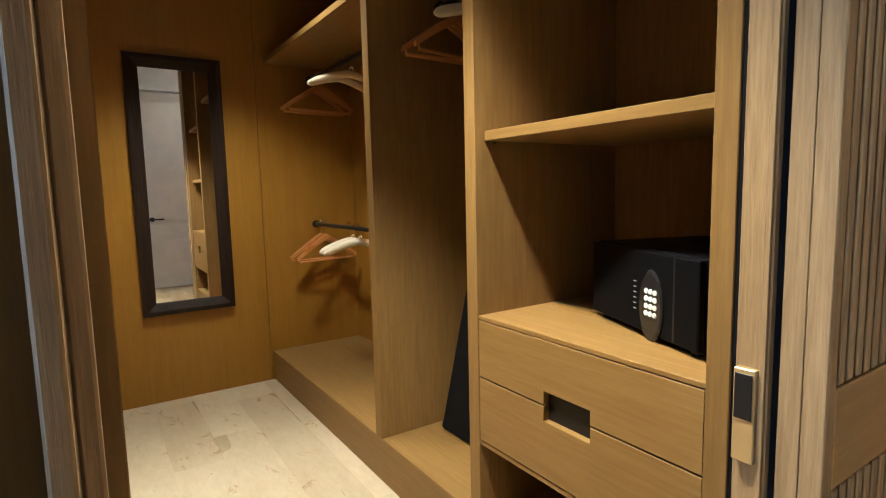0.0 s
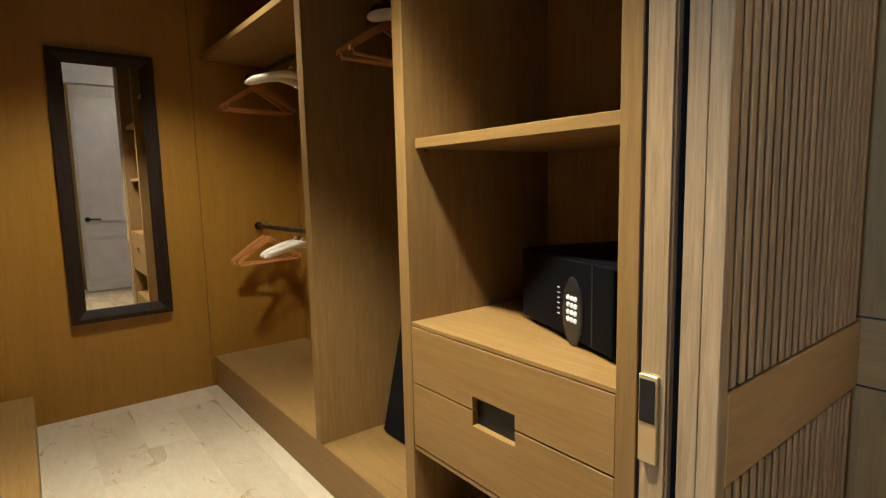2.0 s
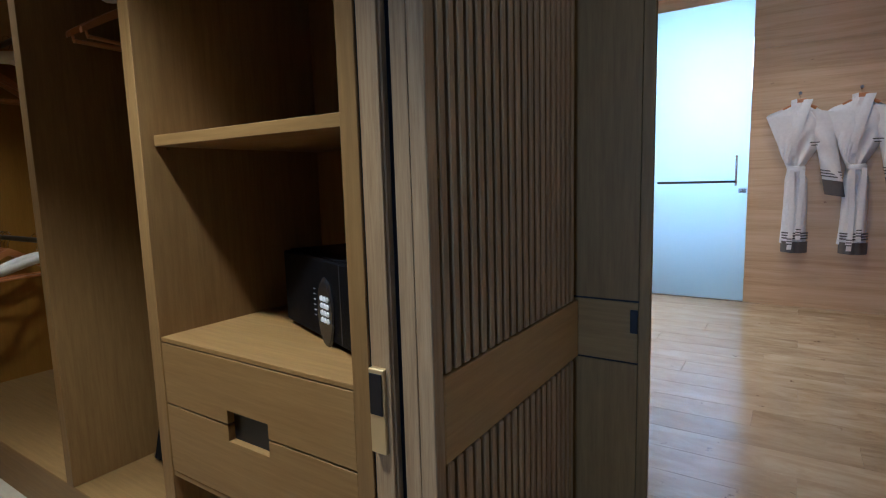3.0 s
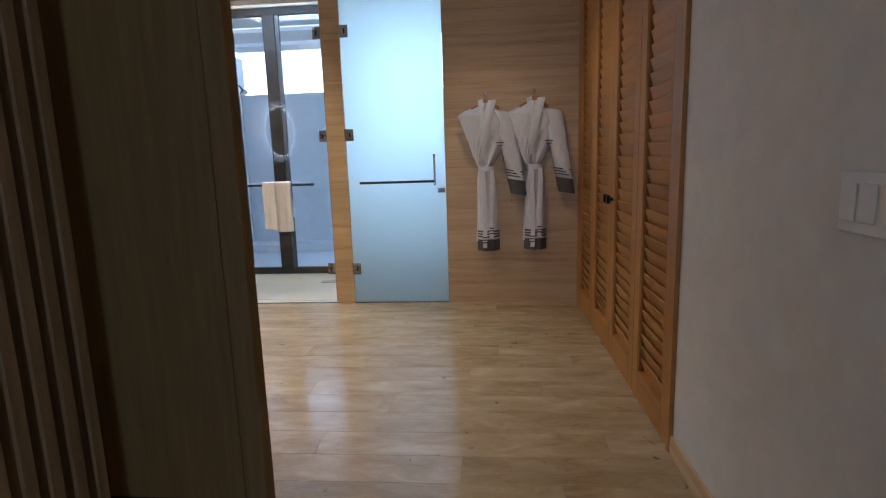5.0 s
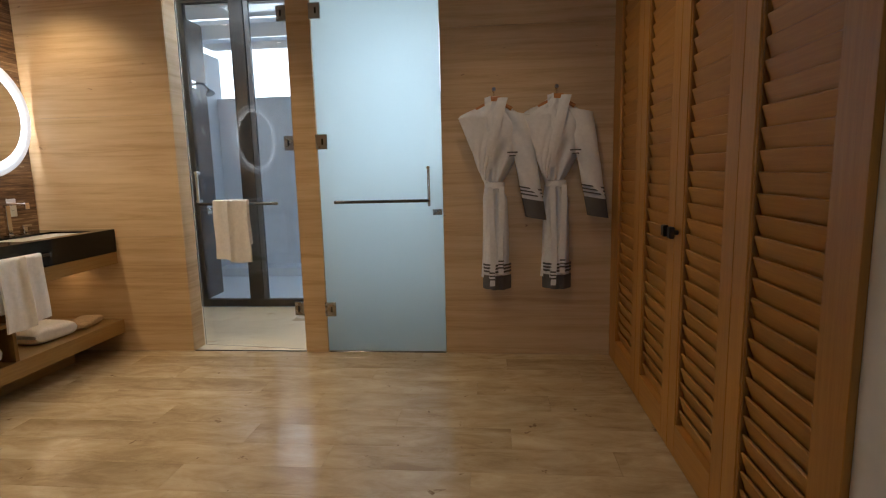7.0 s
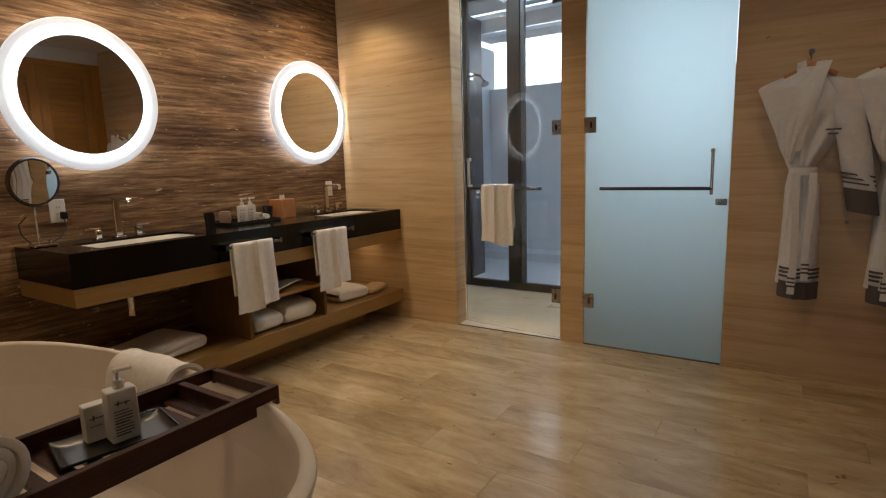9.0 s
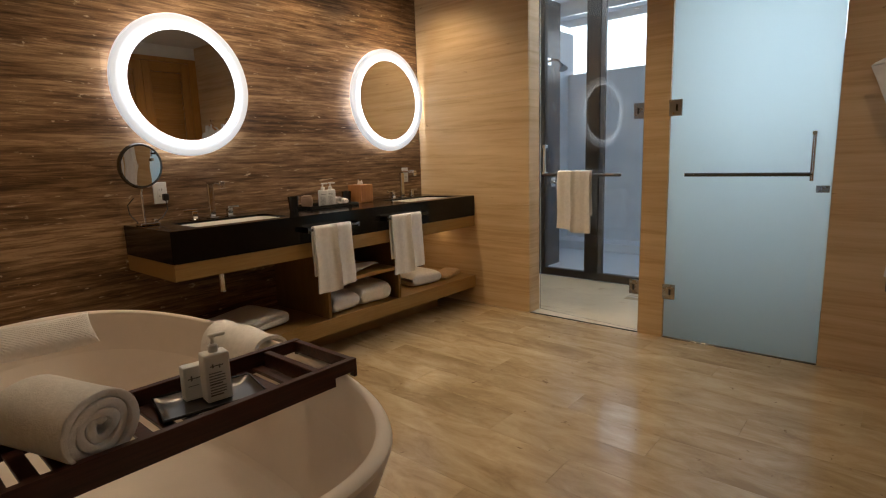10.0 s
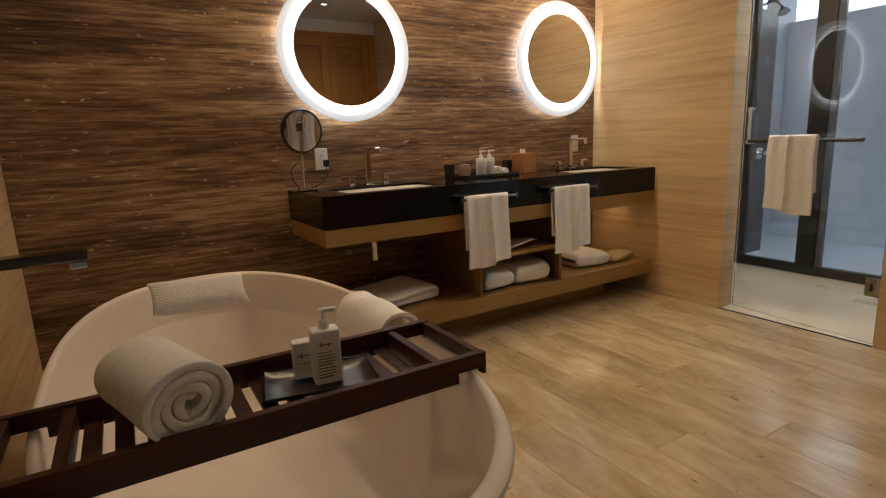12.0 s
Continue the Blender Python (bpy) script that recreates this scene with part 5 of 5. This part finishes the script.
def outlet(x, z, plug):
    root = thing("power_outlet", (x, VANITY_WALL, z), "white wall outlet above the vanity", "outlet", "vanity outlets")
    part("plate", bm_box(x - 0.038, x + 0.038, VANITY_WALL - 0.0075, VANITY_WALL - 0.0005, z - 0.062, z + 0.062, 0.003), PLASTIC, root)
    part("socket", bm_box(x - 0.018, x + 0.018, VANITY_WALL - 0.0105, VANITY_WALL - 0.0078, z - 0.036, z + 0.036, 0.0015), PLASTIC, root)
    for s in (-1, 1):
        part("slot", merged(bm_box(x - 0.008, x - 0.0055, VANITY_WALL - 0.0112, VANITY_WALL - 0.0107, z + 0.018 * s - 0.005, z + 0.018 * s + 0.005), bm_box(x + 0.0055, x + 0.008, VANITY_WALL - 0.0112, VANITY_WALL - 0.0107, z + 0.018 * s - 0.005, z + 0.018 * s + 0.005)), BLACK, root)
    if plug:
        part("plug", bm_box(x + 0.004, x + 0.034, VANITY_WALL - 0.040, VANITY_WALL - 0.0115, z - 0.045, z - 0.005, 0.004), BLACK, root, "black plug")


outlet(3.465, 1.085, True)
outlet(5.50, 1.10, False)

# ---- toiletries on the vanity ----
cup = thing("tumbler", (4.215, 3.02, 0.92), "dark smoked glass tumbler", "tumbler", "tumblers")
part("glass", bm_lathe([(0.0, 0.0), (0.028, 0.0), (0.036, 0.092), (0.033, 0.092), (0.026, 0.006), (0.0, 0.006)], (4.215, 3.02, 0.9203), 32), SMOKE, cup, "", True)
copy_thing(cup, pose(4.735, 3.10, 0.92))
trayv = thing("amenity_tray", (4.47, 3.04, 0.92), "low black amenity tray", "tray")
part("dish", merged(bm_box(4.29, 4.69, 2.93, 3.16, 0.9203, 0.927, 0.002), bm_box(4.282, 4.29, 2.922, 3.168, 0.9203, 0.942, 0.002), bm_box(4.69, 4.698, 2.922, 3.168, 0.9203, 0.942, 0.002),
     bm_box(4.29, 4.69, 2.922, 2.93, 0.9203, 0.942, 0.002), bm_box(4.29, 4.69, 3.16, 3.168, 0.9203, 0.942, 0.002)), SMOKE, trayv)


def pump_bottle(x, y, z, w, d, h, turn, label, print_scale=1.0):
    root = thing("pump_bottle", (0, 0, 0), label, "bottle", "white pump bottles")
    part("flask", bm_box(-w / 2, w / 2, -d / 2, d / 2, 0.0003, h, 0.005, 2), PLASTIC, root)
    part("collar", bm_lathe([(0.0, 0.0), (0.013, 0.0), (0.013, 0.018), (0.009, 0.022), (0.0, 0.022)], (0, 0, h + 0.0002), 20), PLASTIC, root, "", True)
    part("pump", merged(bm_tube((0, 0, h + 0.0225), (0, 0, h + 0.040), 0.005), bm_box(-0.010, 0.034, -0.008, 0.008, h + 0.0402, h + 0.050, 0.003)), PLASTIC, root)
    for k in range(9):
        ww = w * (0.62 if k % 4 else 0.5) * print_scale
        zz = h * (0.60 - 0.058 * k)
        part("print_line", bm_box(-w * 0.36, -w * 0.36 + ww, -d / 2 - 0.0012, -d / 2 - 0.0003, zz, zz + h * (0.026 if k in (4, 8) else 0.018)), GREY_PRINT, root)
    part("printed_mark", merged(bm_box(-w * 0.30, w * 0.22, -d / 2 - 0.0012, -d / 2 - 0.0003, h * 0.745, h * 0.765), bm_box(-w * 0.22, -w * 0.16, -d / 2 - 0.0012, -d / 2 - 0.0003, h * 0.72, h * 0.80),
         bm_box(w * 0.05, w * 0.10, -d / 2 - 0.0012, -d / 2 - 0.0003, h * 0.70, h * 0.775)), GREY_PRINT, root)
    root.matrix_world = pose(x, y, z, 0, 0, turn)
    return root


pump_bottle(4.415, 2.96, 0.927, 0.062, 0.045, 0.115, -28, "white square pump bottle with fine grey print on the vanity", 0.9)
pump_bottle(4.49, 2.975, 0.927, 0.062, 0.045, 0.115, -28, "white square pump bottle with fine grey print on the vanity", 0.9)
jar = thing("clay_jar", (4.38, 3.10, 0.927), "small brown clay jar with a lid", "jar")
part("pot", bm_lathe([(0, 0), (0.034, 0.0), (0.042, 0.03), (0.038, 0.062), (0.032, 0.066), (0.0, 0.066)], (4.38, 3.10, 0.9272), 32), CLAY, jar, "", True)
part("lid", bm_lathe([(0.034, 0.0665), (0.036, 0.074), (0.02, 0.080), (0.0, 0.081)], (4.38, 3.10, 0.9272), 32), CLAY, jar, "", True)
rolled("face_cloth", (4.58, 2.99, 0.958), (4.58, 3.12, 0.958), 0.030, "white rolled face cloth on the tray", 2.6)
rolled("face_cloth", (4.645, 3.0, 0.950), (4.645, 3.11, 0.950), 0.022, "small white rolled face cloth on the tray", 2.4)
tissue = thing("tissue_box", (4.86, 3.085, 0.92), "square wooden tissue box with a tissue showing", "tissue box")
part("box", turned(bm_box(-0.067, 0.067, -0.067, 0.067, 0.0003, 0.135, 0.004), pose(4.86, 3.085, 0.92, 0, 0, 6)), BOX_WOOD, tissue)
part("tissue", thick(bm_grid(8, 6, lambda u, v: Vector((4.86 + (u - 0.5) * 0.05 * (1 - 0.5 * v), 3.085 + 0.012 * math.sin(6 * u), 1.0555 + 0.030 * v + 0.006 * math.sin(9 * u)))), 0.001), TOWEL, tissue, "white tissue", True)

# ---- bathtub ----
TX, TY, TA, TB, RIM, TRAY_Z = 2.674, 1.750, 0.503, 1.025, 0.594, 0.572
tub = thing("bathtub", (TX, TY, 0), "freestanding oval matt white stone bathtub", "bathtub")


def rim_z(c, s):
    return RIM + 0.010 * max(0.0, s) ** 3


def tub_shell(u, v):
    a = 2 * math.pi * u
    c, s = math.cos(a), math.sin(a)
    e = 0.80
    cx, cy = math.copysign(abs(c) ** e, c), math.copysign(abs(s) ** e, s)
    rz = rim_z(c, s)
    if v < 0.40:
        k = v / 0.40
        f, zz = 0.70 + 0.30 * k ** 0.75, 0.003 + (rz - 0.018) * k
    elif v < 0.52:
        k = (v - 0.40) / 0.12 * math.pi
        f, zz = 1.0 - 0.031 * (1 - math.cos(k)) / 2 * 1.6, rz - 0.015 + 0.015 * math.sin(k)
    else:
        k = (v - 0.52) / 0.48
        zz = rz - 0.015 - (rz - 0.13) * (1 - (1 - min(1.0, k / 0.72)) ** 1.6)
        f = 0.950 - 0.20 * min(1.0, k / 0.72) ** 1.8 if k < 0.72 else 0.75 * (1 - (k - 0.72) / 0.28)
        if k >= 0.72:
            zz = 0.115
    return Vector((TX + TA * f * cx, TY + TB * f * cy, zz))


for name, v0, v1, n in (("outer_wall", 0.0, 0.42, 20), ("rim", 0.42, 0.50, 10), ("basin", 0.50, 1.0, 28)):
    part(name, bm_grid(120, n, lambda u, v, v0=v0, v1=v1: tub_shell(u, v0 + (v1 - v0) * v), closed=True), TUB, tub, "", True)

spout = thing("bath_spout", (TUB_WALL, 1.60, 0.93), "flat square chrome bath spout from the wall", "faucet")
part("plate", bm_box(TUB_WALL + 0.0005, TUB_WALL + 0.012, 1.55, 1.65, 0.89, 0.99, 0.003), CHROME, spout)
# chrome arm; the dark reflections it shows are put into a darker base colour
part("arm", bm_box(TUB_WALL + 0.0125, 2.335, 1.575, 1.625, 0.932, 0.956, 0.003), DARK_CHROME, spout)
part("outlet", bm_box(2.30, 2.334, 1.58, 1.62, 0.915, 0.9315, 0.002), CHROME, spout)
for y in (1.44, 1.76):
    part("lever", merged(bm_box(TUB_WALL + 0.0005, TUB_WALL + 0.01, y - 0.03, y + 0.03, 0.91, 0.97, 0.003), bm_box(TUB_WALL + 0.01, TUB_WALL + 0.06, y - 0.012, y + 0.012, 0.928, 0.952, 0.003)), CHROME, spout)

# tray across the bath; built along its own x, its rails notched over the rim
TRAY = pose(2.645, 1.350, TRAY_Z, 0, 0, TRAY_TURN)
HL, HW, TH = 0.512, 0.148, 0.066
bath_tray = thing("bath_tray", (0, 0, 0), "dark wooden slatted tray laid across the bathtub", "tray")


def tray_rail(y):
    """A long rail whose underside is cut out where it sits on the tub's rim."""
    c, d = 0.43, 0.026
    line = [(-c, 0), (c, 0), (c, d), (HL - 0.012, d), (HL - 0.012, 0.008), (HL, 0.008), (HL, TH), (-HL, TH), (-HL, 0.008), (-HL + 0.012, 0.008), (-HL + 0.012, d), (-c, d)]
    bm = bmesh.new()
    face = bm.faces.new([bm.verts.new((x, y - 0.011, z)) for x, z in line])
    out = bmesh.ops.extrude_face_region(bm, geom=[face])
    bmesh.ops.translate(bm, verts=[v for v in out["geom"] if isinstance(v, bmesh.types.BMVert)], vec=(0, 0.022, 0))
    bmesh.ops.recalc_face_normals(bm, faces=bm.faces[:])
    bmesh.ops.bevel(bm, geom=bm.edges[:], offset=0.0015, segments=1, affect="EDGES")
    part("side_rail", bm, TRAY_WOOD, bath_tray)


for s in (-1, 1):
    tray_rail(s * HW)
    part("end_rail", bm_box(s * HL - 0.022 if s > 0 else s * HL, s * HL if s > 0 else s * HL + 0.022, -HW + 0.0115, HW - 0.0115, 0.026, TH - 0.002, 0.002), TRAY_WOOD, bath_tray)
    part("cross_rail", bm_box(s * 0.385 - 0.012, s * 0.385 + 0.012, -HW + 0.0115, HW - 0.0115, 0.008, 0.060, 0.002), TRAY_WOOD, bath_tray)
for k in range(13):
    x = -0.345 + 0.0575 * k
    part("slat", bm_box(x - 0.0175, x + 0.0175, -HW + 0.0115, HW - 0.0115, 0.010, 0.021, 0.0015), TRAY_WOOD, bath_tray)
bath_tray.matrix_world = TRAY

rolled("rolled_towel", (2.480, 1.228, 0.681), (2.404, 1.470, 0.681), 0.090, "thick white towel rolled up on the bath tray")
DISH_STEEL = plain("dull_steel", (0.16, 0.155, 0.15), 0.3, 1.0)
dish = thing("soap_tray", (2.78, 1.36, 0.60), "small steel amenity dish with raised rim", "tray")
dm = pose(2.775, 1.355, TRAY_Z + 0.0225, 0, 0, TRAY_TURN - 12)
part("plate", turned(bm_grid(24, 12, lambda u, v: Vector(((u - 0.5) * 0.26, (v - 0.5) * 0.17, 0.001 + 0.016 * max(abs(2 * u - 1), abs(2 * v - 1)) ** 8))), dm), DISH_STEEL, dish, "", True)
part("rim", turned(merged(bm_box(-0.133, 0.133, -0.088, -0.083, 0.012, 0.020, 0.002), bm_box(-0.133, 0.133, 0.083, 0.088, 0.012, 0.020, 0.002), bm_box(-0.133, -0.128, -0.083, 0.083, 0.012, 0.020, 0.002), bm_box(0.128, 0.133, -0.083, 0.083, 0.012, 0.020, 0.002)), dm), SMOKE, dish)
pump_bottle(2.795, 1.355, TRAY_Z + 0.025, 0.068, 0.050, 0.135, -8, "white square pump bottle with grey print on the bath tray")
soap = thing("soap_carton", (2.752, 1.412, TRAY_Z + 0.025), "small white soap carton with a grey printed mark", "carton")
part("carton", turned(bm_box(-0.028, 0.028, -0.018, 0.018, 0.0, 0.095, 0.002), pose(2.757, 1.412, TRAY_Z + 0.025, 0, 0, -8)), PLASTIC, soap)
part("printed_mark", turned(merged(bm_box(-0.018, 0.016, -0.0192, -0.0183, 0.060, 0.0625), bm_box(-0.010, -0.006, -0.0192, -0.0183, 0.055, 0.069), bm_box(-0.018, 0.010, -0.0192, -0.0183, 0.040, 0.0415)), pose(2.757, 1.412, TRAY_Z + 0.025, 0, 0, -8)), GREY_PRINT, soap)

pillow = thing("bath_pillow", (2.60, 2.46, 0.55), "white ribbed bath pillow leaning inside the tub rim", "pillow")


def cushion(side):
    def place(u, v):
        a, b = 2 * u - 1, 2 * v - 1
        h = 0.046 * ((1 - a ** 6) * (1 - b ** 4)) ** 0.6
        rib = 0.0022 * math.sin(75 * (u * 1.6 + v)) * min(1.0, h / 0.02)
        return Vector((0.178 * a * (1 - 0.05 * (1 - b * b)), 0.072 * b * (1 - 0.10 * (1 - a * a)), side * (h + rib) + 0.012 * a * a))
    return place


shell = merged(bm_grid(90, 40, cushion(1)), bm_grid(90, 40, cushion(-1)))
bmesh.ops.remove_doubles(shell, verts=shell.verts[:], dist=1e-5)
bmesh.ops.recalc_face_normals(shell, faces=shell.faces[:])
part("cushion", turned(shell, pose(2.640, 2.42, 0.600, 46, 3, 4)), TOWEL, pillow, "", True)

over = thing("bath_towel", (3.10, 1.85, RIM), "white towel folded over the tub rim", "towel")


def rim_cloth(u, v):
    y = 1.66 + 0.36 * v
    s = (y - TY) / TB
    xr = TX + TA * (1 - abs(s) ** (2 / 0.80)) ** 0.40
    a = (u - 0.5) * 2
    x = xr - 0.030 + 0.085 * math.sin(a * 1.45)
    z = rim_z(0, s) + 0.018 - 0.11 * (abs(a) ** 2.2) * (1 if a < 0 else 0.7) + 0.004 * math.sin(11 * v + 3 * u)
    return Vector((x, y, z))


part("cloth", thick(bm_grid(24, 20, rim_cloth), 0.012), TOWEL, over, "", True)

# ---- floor planks ----
random.seed(4)
plank_mesh = {}


def plank(x0, x1, y0, y1, stone):
    key = (round(x1 - x0, 3), round(y1 - y0, 3), stone.name)
    if key not in plank_mesh:
        c = 0.0002 if stone is CLOSET_STONE else 0.0006
        w, l = key[0] / 2 - c * 0.7, key[1] / 2 - c * 0.7
        bm = bmesh.new()
        lo = [bm.verts.new(p) for p in ((-w, -l, -0.0038), (w, -l, -0.0038), (w, l, -0.0038), (-w, l, -0.0038))]
        mid = [bm.verts.new(p) for p in ((-w, -l, -c), (w, -l, -c), (w, l, -c), (-w, l, -c))]
        hi = [bm.verts.new(p) for p in ((-w + c, -l + c, 0), (w - c, -l + c, 0), (w - c, l - c, 0), (-w + c, l - c, 0))]
        for a, b in ((lo, mid), (mid, hi)):
            for k in range(4):
                bm.faces.new((a[k], a[(k + 1) % 4], b[(k + 1) % 4], b[k]))
        bm.faces.new(hi)
        me = bpy.data.meshes.new("plank")
        bm.to_mesh(me)
        bm.free()
        me.materials.append(stone)
        plank_mesh[key] = me
    ob = new("plank", plank_mesh[key])
    ob.parent = floor
    ob.location = ((x0 + x1) / 2, (y0 + y1) / 2, 0)


def lay(x0, x1, y0, y1, w=0.2, l=1.3, stone=FLOOR_STONE):
    k = 0
    x = x0
    while x < x1 - 0.02:
        xe = min(x + w, x1)
        y = y0 - (0, 0.62, 0.31, 0.8, 0.45)[k % 5] * l
        while y < y1 - 0.01:
            a, b = max(y, y0), min(y + l, y1)
            if b - a > 0.03:
                plank(x, xe, a, b, stone)
            y += l
        x, k = xe, k + 1


lay(1.6, 5.71, SOUTH, VANITY_WALL)
lay(0.10, 0.98, 0.52, MIRROR_WALL, 0.2, 0.8, CLOSET_STONE)
lay(-0.6, 1.6, SOUTH, 0.52)
lay(5.71, 7.0, 1.24, 2.80, 0.2, 0.8, CLOSET_STONE)
